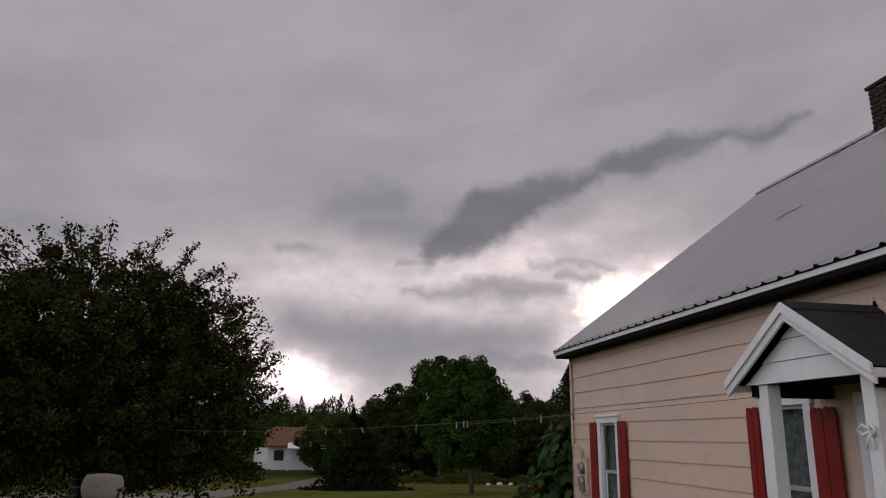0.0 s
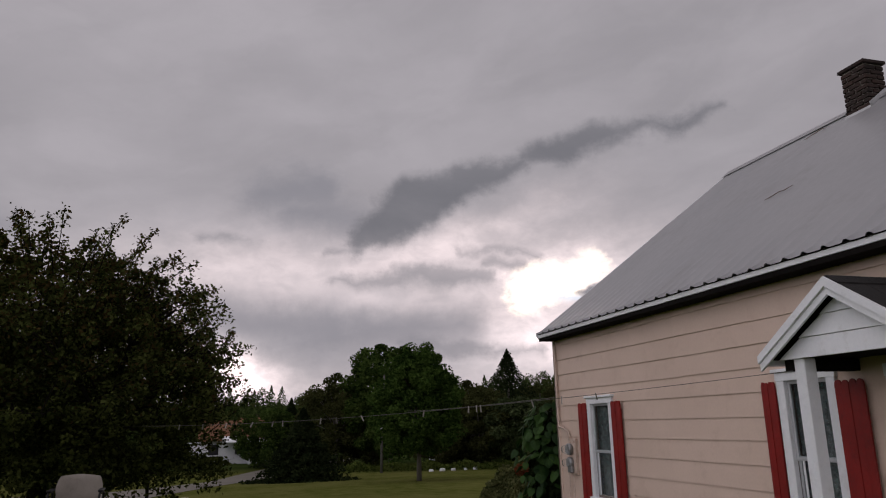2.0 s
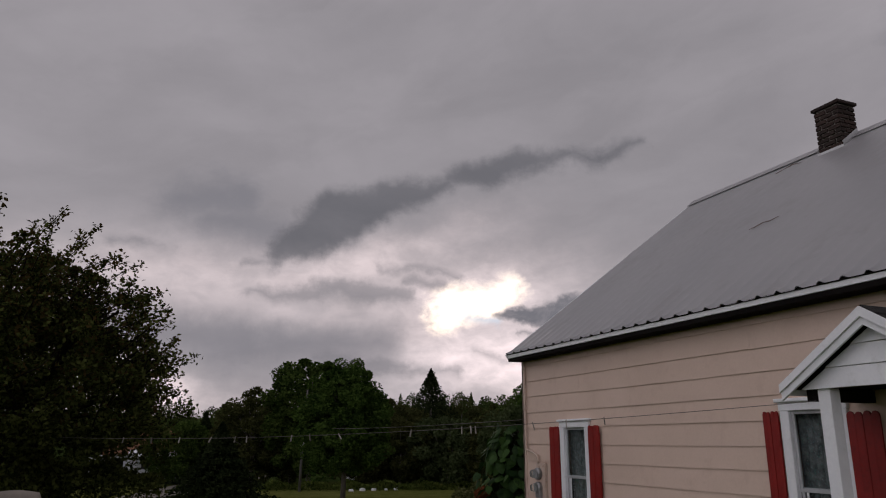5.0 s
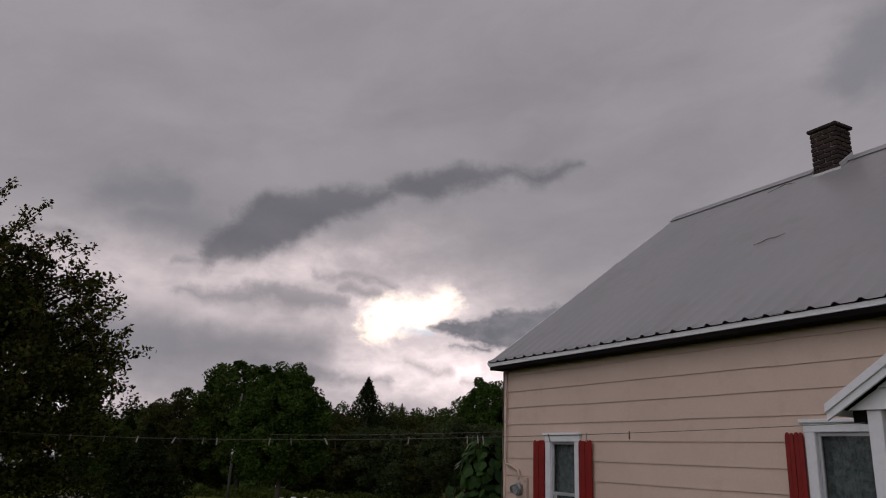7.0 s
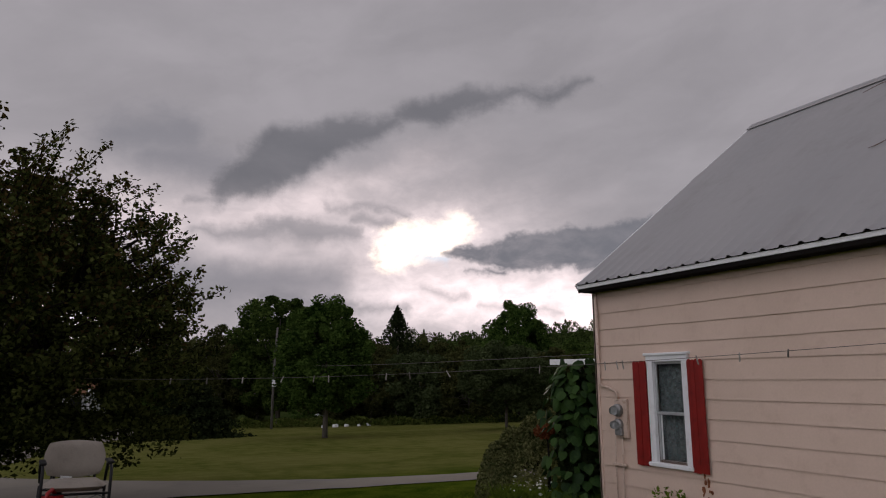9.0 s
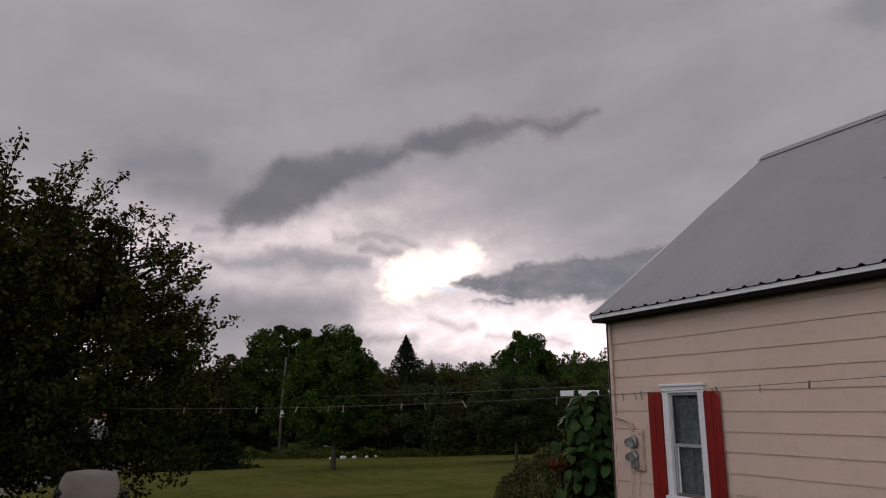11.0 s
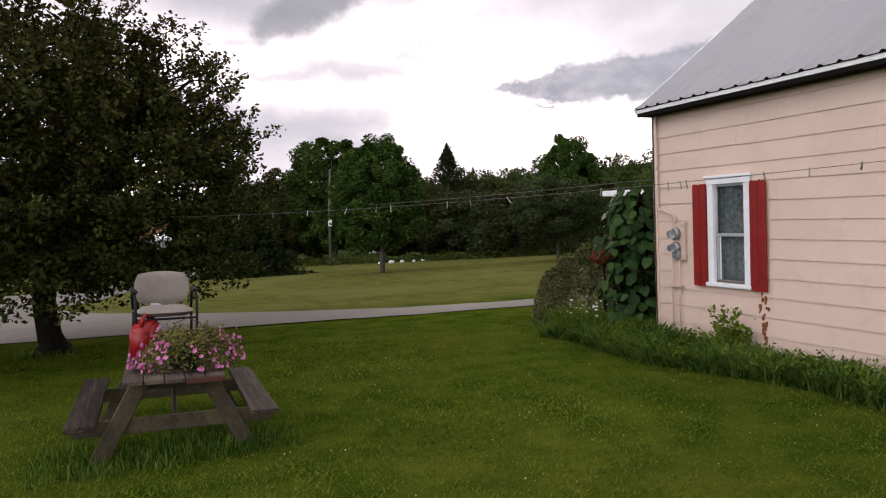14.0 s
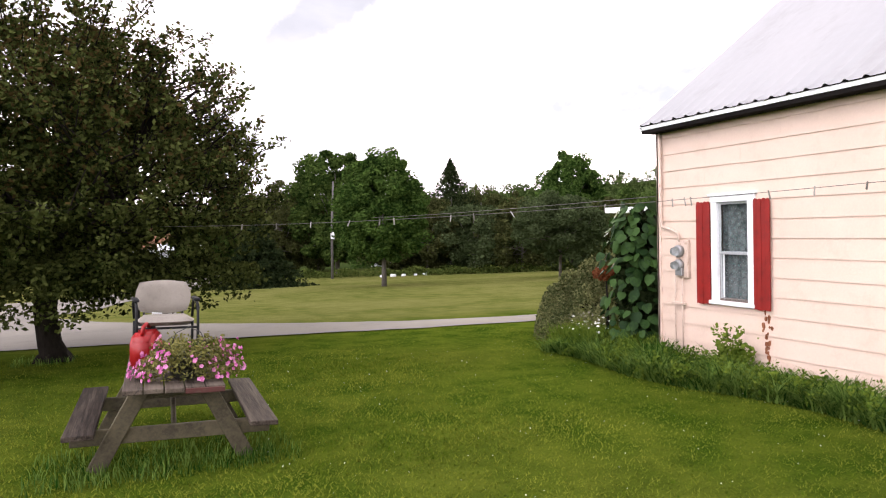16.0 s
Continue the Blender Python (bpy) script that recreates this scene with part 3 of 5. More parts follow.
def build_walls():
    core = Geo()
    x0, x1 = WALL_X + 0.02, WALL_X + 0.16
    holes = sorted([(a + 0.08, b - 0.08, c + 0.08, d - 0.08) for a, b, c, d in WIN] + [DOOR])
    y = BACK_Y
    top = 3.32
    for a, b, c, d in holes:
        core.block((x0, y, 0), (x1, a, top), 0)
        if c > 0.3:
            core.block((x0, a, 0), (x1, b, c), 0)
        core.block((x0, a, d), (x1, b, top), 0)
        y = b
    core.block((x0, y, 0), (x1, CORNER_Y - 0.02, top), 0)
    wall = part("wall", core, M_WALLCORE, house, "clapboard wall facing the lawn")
    gable = Geo()
    rise = lambda x: EAVE_Z + (min(x, 2 * RIDGE_X - x) - EAVE_X) * PITCH - 0.1
    for y0 in (CORNER_Y - 0.16, BACK_Y):
        gable.prism([(WALL_X + 0.16, 0), (FAR_X, 0), (FAR_X, rise(FAR_X)), (RIDGE_X, rise(RIDGE_X)), (WALL_X + 0.16, rise(WALL_X + 0.16))], y0, y0 + 0.14, "y")
    gable.block((FAR_X - 0.02, BACK_Y, 0), (FAR_X + 0.12, CORNER_Y - 0.02, 3.3), 0)
    part("gable_wall", gable, M_SIDING, house)
    base = Geo().block((WALL_X + 0.05, BACK_Y, -0.3), (WALL_X + 0.2, CORNER_Y - 0.05, 0.12), 0)
    part("foundation", base, M_MORTAR, house)
    # courses of lapped boards, cut round the openings
    cuts = [(a + 0.02, b - 0.02, c + 0.03, d - 0.02) for a, b, c, d in WIN] + [(DOOR[0] - 0.08, DOOR[1] + 0.08, 0, 2.27)]
    z, step, k = 0.085, 0.2315, 0
    board_mesh = {}
    while z < 3.28:
        hi = min(z + step + 0.012, 3.30)
        joints = [BACK_Y]
        while joints[-1] < CORNER_Y - 0.04:
            joints.append(min(CORNER_Y - 0.04, joints[-1] + 2.44 if len(joints) > 1 else BACK_Y + 0.6 + 0.61 * (k * 3 % 4)))
        for a, b in zip(joints, joints[1:]):
            rects = [(a + 0.0003, b - 0.0003, z, hi)]
            for p, q, r, s in cuts:
                nxt = []
                for u, v, lo, up in rects:
                    if q <= u or p >= v or r >= up or s <= lo:
                        nxt.append((u, v, lo, up))
                        continue
                    nxt += [(u, min(v, p), lo, up), (max(u, q), v, lo, up), (max(u, p), min(v, q), lo, r), (max(u, p), min(v, q), s, up)]
                rects = [t_ for t_ in nxt if t_[1] - t_[0] > 0.008 and t_[3] - t_[2] > 0.01]
            for u, v, lo, up in rects:
                key = (round(v - u, 3), round(lo - z, 3), round(up - z, 3))
                if key not in board_mesh:
                    w2, k0, k1 = key[0] / 2, key[1] / 0.2435, key[2] / 0.2435
                    prof = [(-0.006 + 0.014 * k0, key[1]), (0.008 + 0.008 * k0, key[1]), (0.008 + 0.008 * k1, key[2]), (-0.006 + 0.014 * k1, key[2])]
                    board_mesh[key] = Geo().prism([(x_, z_) for x_, z_ in prof], -w2, w2, "y").mesh("siding_board", M_SIDING)
                sag = 0.004 * math.sin(k * 2.1 + u)
                part("siding_board", board_mesh[key], M_SIDING, wall, at=pose(WALL_X, (u + v) / 2, z + sag, 0, 0, 0))
        z += step
        k += 1
    corner = Geo()
    corner.block((WALL_X - 0.018, CORNER_Y - 0.05, 0.06), (WALL_X + 0.03, CORNER_Y + 0.02, 3.3), 0.004)
    corner.block((WALL_X - 0.018, CORNER_Y - 0.019, 0.06), (WALL_X + 0.09, CORNER_Y + 0.024, 3.29), 0.004)
    part("corner_board", corner, M_SIDING, house)


def build_roof():
    geo = Geo()
    y0, y1, pitch_y = BACK_Y - 0.2, CORNER_Y + 0.1, 0.2286
    prof = []
    y = y1
    while y > y0:
        prof += [(y, 0.0), (y - 0.035, 0.017), (y - 0.055, 0.017), (y - 0.09, 0.0)]
        y -= pitch_y
    length = math.hypot(RIDGE_X - EAVE_X, RIDGE_Z - EAVE_Z)
    ax, az_ = (RIDGE_X - EAVE_X) / length, (RIDGE_Z - EAVE_Z) / length
    for sign in (1, -1):
        rows = []
        for k in range(9):
            d = (-0.03, 0.10)[k] if k < 2 else (length + 0.03) * k / 8 - 0.03
            for (py, ph) in prof:
                wob = 0.006 * noise.noise(Vector((d * 0.8, py * 0.7, 5 * sign)))
                ph = ph * (1.6 if k == 0 else 0.05)
                x = EAVE_X + ax * d - az_ * (ph + wob)
                z = EAVE_Z + az_ * d + ax * (ph + wob) + 0.055
                rows.append((x if sign > 0 else 2 * RIDGE_X - x, py, z))
        w = len(prof)
        base = len(geo.v)
        geo.v += rows
        for k in range(8):
            for i in range(w - 1):
                a = base + k * w + i
                geo.f.append((a, a + 1, a + w + 1, a + w))
    part("roof_sheet", geo, M_ROOF, house, "grey ribbed metal roofing", smooth=True)
    deck = Geo()
    deck.prism([(EAVE_X + 0.03, EAVE_Z - 0.01), (RIDGE_X, RIDGE_Z - 0.02), (2 * RIDGE_X - EAVE_X - 0.03, EAVE_Z - 0.01), (2 * RIDGE_X - EAVE_X - 0.03, EAVE_Z + 0.04), (RIDGE_X, RIDGE_Z + 0.035), (EAVE_X + 0.03, EAVE_Z + 0.04)], y0 + 0.02, y1 - 0.02, "y")
    part("roof_deck", deck, M_SOFFIT, house)
    ridge = Geo()
    for s in (1, -1):
        ridge.board((0.22, y1 - y0 + 0.02, 0.008), Matrix.Translation((RIDGE_X - s * 0.085, (y0 + y1) / 2, RIDGE_Z + 0.012)) @ pose(0, 0, 0, 0, -s * 37.4, 0), 0.002)
    part("ridge_cap", ridge, M_ROOF, house)
    for x_f in (EAVE_X, 2 * RIDGE_X - EAVE_X - 0.025):
        part("fascia", Geo().block((x_f, y0, EAVE_Z - 0.022), (x_f + 0.025, y1, EAVE_Z + 0.032), 0.004), M_WHITE, house, "white painted eave board")
        part("closure_strip", Geo().block((x_f - 0.012, y0 + 0.01, EAVE_Z + 0.034), (x_f + 0.024, y1 - 0.01, EAVE_Z + 0.046), 0.002), M_SOFFIT, house)
        # near-black strip puts the shade of the eave below the white fascia
        part("sub_fascia", Geo().block((x_f + 0.006, y0 + 0.02, EAVE_Z - 0.075), (x_f + 0.02, y1 - 0.02, EAVE_Z - 0.024), 0.003), M_SOFFIT, house, "board under the eave, coloured dark as its shade")
    for s in (1, -1):
        for yy in (y1 - 0.03, y0):
            cx, cz = (EAVE_X + RIDGE_X) / 2, (EAVE_Z + RIDGE_Z) / 2 - 0.005
            rk = Geo().board((length + 0.02, 0.03, 0.1), Matrix.Translation((cx if s > 0 else 2 * RIDGE_X - cx, yy + 0.015, cz)) @ pose(0, 0, 0, 0, -s * math.degrees(math.atan(PITCH)), 0), 0.004)
            part("rake_board", rk, M_WHITE, house, "white painted rake board")
    # soffit shade sits in the near-black colour
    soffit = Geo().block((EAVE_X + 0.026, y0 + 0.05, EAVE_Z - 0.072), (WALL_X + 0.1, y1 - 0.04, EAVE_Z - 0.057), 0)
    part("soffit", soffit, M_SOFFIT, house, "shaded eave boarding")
    # scrape on the metal, and the small lifted seams by the ridge
    scrape = Geo()
    at_roof = lambda x: EAVE_Z + (x - EAVE_X) * PITCH + 0.06
    pts = [(5.58, 7.95), (5.60, 7.86), (5.66, 7.78), (5.64, 7.66), (5.69, 7.56)]
    scrape.tube([(x, y, at_roof(x) + 0.016) for x, y in pts], [0.003, 0.007, 0.006, 0.007, 0.003], 5)
    part("lifted_seam", scrape, M_WALLCORE, house)
    seam = Geo().tube([(7.5, 9.1, at_roof(7.5) + 0.02), (7.6, 8.85, at_roof(7.6) + 0.03), (7.55, 8.65, at_roof(7.55) + 0.02)], [0.004, 0.008, 0.003], 5)
    part("lifted_seam", seam, M_WALLCORE, house)


def build_window(a, b, c, d, curtain=True):
    """Double-hung window with storm frame, casing, sill, glass and a lace curtain behind."""
    x = WALL_X
    cas = Geo()
    cas.block((x - 0.035, a, c + 0.05), (x + 0.02, a + 0.1, d - 0.1), 0.005)
    cas.block((x - 0.035, b - 0.1, c + 0.05), (x + 0.02, b, d - 0.1), 0.005)
    cas.block((x - 0.037, a - 0.01, d - 0.1), (x + 0.02, b + 0.01, d - 0.02), 0.005)
    cas.block((x - 0.06, a - 0.035, d - 0.022), (x + 0.02, b + 0.035, d + 0.012), 0.006)
    win = part("window", cas, M_WHITE, house, "white-cased double-hung window")
    part("sill", Geo().block((x - 0.07, a - 0.02, c), (x + 0.02, b + 0.02, c + 0.05), 0.008), M_WHITE, win)
    mid = c + (d - c) * 0.47
    for name, lo, hi, off in (("upper_sash", mid - 0.02, d - 0.1, 0.012), ("lower_sash", c + 0.05, mid + 0.02, 0.03)):
        s = Geo()
        y0, y1 = a + 0.1, b - 0.1
        w = 0.032
        s.block((x + off - 0.01, y0, lo), (x + off + 0.015, y0 + w, hi), 0.003)
        s.block((x + off - 0.01, y1 - w, lo), (x + off + 0.015, y1, hi), 0.003)
        s.block((x + off - 0.01, y0 + w, lo), (x + off + 0.015, y1 - w, lo + w), 0.003)
        s.block((x + off - 0.01, y0 + w, hi - w), (x + off + 0.015, y1 - w, hi), 0.003)
        part(name, s, M_ALU, win)
        pane = part("pane", Geo().block((x + off, y0 + w - 0.003, lo + w - 0.003), (x + off + 0.004, y1 - w + 0.003, hi - w + 0.003), 0), M_GLASS, win)
        pane.visible_shadow = False
    part("screen_bar", Geo().block((x + 0.006, b - 0.185, c + 0.09), (x + 0.018, b - 0.165, mid - 0.02), 0.002), M_WHITE, win)
    cur = Geo()
    n = 40
    for i in range(n + 1):
        y = a + 0.09 + (b - a - 0.18) * i / n
        wob = 0.018 * math.sin(i * 1.1) + 0.01 * math.sin(i * 2.7)
        for z in (c + 0.06, (c + d) / 2, d - 0.1):
            cur.v.append((x + 0.10 + wob, y, z))
    for i in range(n):
        for j in range(2):
            k = i * 3 + j
            cur.f.append((k, k + 1, k + 4, k + 3))
    part("curtain", cur, M_CURTAIN, win, "pale patterned lace curtain", smooth=True)
    # flat dark sheet stands in for the unlit room
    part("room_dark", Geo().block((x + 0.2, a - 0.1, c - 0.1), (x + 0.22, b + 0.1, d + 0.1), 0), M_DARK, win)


def build_shutter(y0, y1, z0, z1, count):
    """Board shutter: upright planks with rounded tops, on two battens."""
    x = WALL_X
    bat = Geo()
    bat.block((x - 0.033, y0 + 0.02, z0 + 0.02), (x - 0.012, y1 - 0.02, z1 - 0.1), 0.003)
    sh = part("shutter", bat, M_RED, house, "dark red painted board shutter")
    w = (y1 - y0) / count
    out = [(-w / 2 + 0.002, 0.0), (w / 2 - 0.002, 0.0), (w / 2 - 0.002, z1 - z0 - 0.045)]
    for k in range(1, 6):
        a = math.pi * k / 6
        out.append(((w / 2 - 0.002) * math.cos(a), z1 - z0 - 0.045 + 0.045 * math.sin(a)))
    out.append((-w / 2 + 0.002, z1 - z0 - 0.045))
    me = Geo().prism(out, -0.052, -0.034, "x").mesh("board", M_RED)
    for i in range(count):
        part("board", me, M_RED, sh, at=pose(x + 0.003 * (i % 2), y0 + w * (i + 0.5), z0 + 0.004 * math.sin(i * 2.3), 0, 0, 0))


def build_door():
    x = WALL_X
    a, b, c, d = DOOR
    cas = Geo()
    cas.block((x - 0.04, a - 0.09, c), (x + 0.06, a, d), 0.006)
    cas.block((x - 0.04, b, c), (x + 0.06, b + 0.09, d), 0.006)
    cas.block((x - 0.042, a - 0.1, d), (x + 0.06, b + 0.1, d + 0.1), 0.006)
    part("door_casing", cas, M_WHITE, house)
    slab = Geo()
    bars = [(c + 0.01, c + 0.75), (c + 1.05 - 0.06, c + 1.1), (c + 1.48, c + 1.55), (d - 0.12, d - 0.01)]
    slab.block((x - 0.01, a + 0.005, c), (x + 0.03, a + 0.13, d - 0.01), 0.005)
    slab.block((x - 0.01, b - 0.13, c), (x + 0.03, b - 0.005, d - 0.01), 0.005)
    for lo, hi in bars:
        slab.block((x - 0.008, a + 0.13, lo), (x + 0.03, b - 0.13, hi), 0.004)
    door = part("door", slab, M_WHITE, house, "white storm door with three panes")
    for (l0, l1), (h0, h1) in zip(bars, bars[1:]):
        pane = part("pane", Geo().block((x + 0.01, a + 0.128, l1 - 0.003), (x + 0.014, b - 0.128, h0 + 0.003), 0), M_GLASS, door)
        pane.visible_shadow = False
    part("door_handle", Geo().tube([(x - 0.01, a + 0.07, 1.12), (x - 0.06, a + 0.07, 1.12), (x - 0.06, a + 0.07, 1.0), (x - 0.01, a + 0.07, 1.0)], 0.009, 8), M_ALU, door, "metal pull handle", smooth=True)
    # dark sheet in place of the unlit room behind the door
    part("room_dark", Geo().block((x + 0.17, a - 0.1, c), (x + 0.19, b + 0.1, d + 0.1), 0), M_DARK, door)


build_walls()
build_roof()
for spec in WIN:
    build_window(*spec)
build_shutter(10.255, 10.50, 0.85, 2.18, 4)
build_shutter(9.295, 9.54, 0.85, 2.18, 4)
build_shutter(6.425, 6.61, 0.85, 2.25, 4)
build_shutter(5.41, 5.715, 0.85, 2.22, 4)
build_door()


def build_chimney():
    x0, x1, y0, y1, z0, z1 = 7.60, 7.95, 7.96, 8.37, 5.7, 6.79
    ch = thing("chimney", Matrix.Translation((0, 0, 0)), "dark brick chimney astride the metal roof ridge", "chimney")
    part("mortar_core", Geo().block((x0 + 0.02, y0 + 0.02, z0), (x1 - 0.02, y1 - 0.02, z1), 0), M_MORTAR, ch)
    brick = {}
    course = 0.0725
    z, k = z0 + 0.2, 0
    while z < z1 - 0.03:
        off = 0.0 if k % 2 else 0.11
        for axis, lo, hi, fixed in (("x", x0, x1, y0), ("x", x0, x1, y1), ("y", y0, y1, x0), ("y", y0, y1, x1)):
            p = lo - off
            while p < hi - 0.01:
                u, v = max(p, lo) + 0.004, min(p + 0.212, hi) - 0.008
                if v - u > 0.03:
                    key = (axis, round(v - u, 3))
                    size = (v - u, 0.05, course - 0.018) if axis == "x" else (0.05, v - u, course - 0.018)
                    if key not in brick:
                        brick[key] = Geo().board(size, Matrix.Identity(4), 0.004).mesh("brick", M_BRICK)
                    inset = 0.022 if fixed in (y0, x0) else -0.022
                    jit = 0.003 * math.sin(k * 7.3 + p * 31)
                    c = ((u + v) / 2, fixed + inset + jit) if axis == "x" else (fixed + inset + jit, (u + v) / 2)
                    part("brick", brick[key], M_BRICK, ch, at=Matrix.Translation((*c, z + course / 2)))
                p += 0.22
        z += course
        k += 1
    part("cap", Geo().block((x0 - 0.03, y0 - 0.03, z1), (x1 + 0.03, y1 + 0.03, z1 + 0.05), 0.008), M_BRICK, ch, "thin dark slab cap")
    fl = Geo()
    fl.block((x0 - 0.02, y0 - 0.02, 6.02), (x0 - 0.004, y1 + 0.02, 6.13), 0.004)
    for s in (y0 - 0.015, y1 + 0.005):
        fl.board((0.42, 0.012, 0.12), Matrix.Translation((x0 + 0.17, s, 6.25)) @ pose(0, 0, 0, 0, -37, 0), 0.003)
    part("flashing", fl, M_FLASH, ch, "pale smeared flashing")


build_chimney()


def build_porch():
    px, wx0 = 3.27, WALL_X
    ya, yb, yc, z_e, z_r = 4.10, 5.64, 4.87, 2.40, 2.90
    pr = thing("porch", Matrix.Translation((0, 0, 0)), "small white gabled entry porch with a dark shingle roof", "porch")
    part("floor_slab", Geo().block((px + 0.05, ya, 0.0), (wx0 - 0.02, yb, 0.2), 0.01), M_MORTAR, pr)
    for y in (4.25, 5.32):
        part("post", Geo().block((3.42, y, 0.2), (3.535, y + 0.108, 2.37), 0.006), M_WHITE, pr)
    half, rise = yb - yc, z_r - z_e
    run = math.hypot(half, rise)
    ang = math.degrees(math.atan2(rise, half))
    for s in (1, -1):
        m = Matrix.Translation(((px + wx0) / 2 + 0.01, yc + s * half / 2, (z_e + z_r) / 2)) @ pose(0, 0, 0, -s * ang, 0, 0)
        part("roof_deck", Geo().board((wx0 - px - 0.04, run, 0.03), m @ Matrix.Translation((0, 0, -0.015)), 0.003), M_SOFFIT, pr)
        n_rows = 6
        for k in range(n_rows):
            for j in range(3):
                wdt = (wx0 - px) / 3
                me_m = m @ Matrix.Translation((-(wx0 - px) / 2 + wdt * (j + 0.5) + 0.0, s * (run / 2 - run * (k + 0.5) / n_rows), 0.008)) @ pose(0, 0, 0, -s * 2.2, 0, 0)
                part("shingle", Geo().board((wdt - 0.005, run / n_rows + 0.02, 0.008), me_m, 0.001), M_SHINGLE, pr)
        y_edge = yc + s * half
        part("eave_board", Geo().block((px + 0.03, y_edge - 0.012, z_e - 0.07), (wx0 - 0.02, y_edge + 0.012, z_e - 0.012), 0.004), M_WHITE, pr)
    for d, drop, w in ((px, -0.012, 0.062), (px + 0.02, 0.052, 0.058)):
        o = [(yc - half - 0.015, z_e - drop), (yc, z_r + 0.01 - drop), (yc + half + 0.015, z_e - drop), (yc + half + 0.015, z_e - drop - w), (yc, z_r + 0.01 - drop - w * 1.18), (yc - half - 0.015, z_e - drop - w)]
        part("rake_trim", Geo().prism(o, d, d + 0.022, "x"), M_WHITE, pr)
    part("ridge_cap", Geo().prism([(yc - 0.09, z_r - 0.045), (yc, z_r + 0.02), (yc + 0.09, z_r - 0.045), (yc + 0.09, z_r - 0.033), (yc, z_r + 0.034), (yc - 0.09, z_r - 0.033)], px + 0.03, wx0 - 0.02, "x"), M_SHINGLE, pr)
    # boarded pediment
    z, k = 2.37, 0
    while z < z_r - 0.16:
        hi = min(z + 0.155, z_r - 0.1)
        w_lo = (z_r - 0.09 - z) / rise * half
        w_hi = (z_r - 0.09 - hi) / rise * half
        w_lo = min(w_lo, half - 0.03)
        w_hi = min(w_hi, half - 0.03)
        b = Geo()
        b.add([(3.40 - 0.01, yc - w_lo, z), (3.40 - 0.01, yc + w_lo, z), (3.40, yc + w_hi, hi - 0.004), (3.40, yc - w_hi, hi - 0.004),
               (3.43, yc - w_lo, z), (3.43, yc + w_lo, z), (3.43, yc + w_hi, hi - 0.004), (3.43, yc - w_hi, hi - 0.004)],
              [(0, 1, 2, 3), (7, 6, 5, 4), (0, 4, 5, 1), (1, 5, 6, 2), (2, 6, 7, 3), (3, 7, 4, 0)])
        part("pediment_board", b, M_WHITE, pr)
        z = hi
    # beams and ceiling coloured near-black for the shade under the porch roof
    for y in (4.16, 5.44):
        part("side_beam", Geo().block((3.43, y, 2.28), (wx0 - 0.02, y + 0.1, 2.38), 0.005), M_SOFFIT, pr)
    part("porch_ceiling", Geo().block((3.43, 4.2, 2.385), (wx0 - 0.02, 5.5, 2.40), 0), M_SOFFIT, pr, "boards under the little roof, coloured dark as shade")
    # pale board where the little roof meets the wall
    for s in (1, -1):
        part("wall_flashing", Geo().board((0.02, run + 0.03, 0.1), Matrix.Translation((wx0 - 0.03, yc + s * half / 2, (z_e + z_r) / 2 + 0.055)) @ pose(0, 0, 0, -s * ang, 0, 0), 0.003), M_CONDUIT, pr)


build_porch()

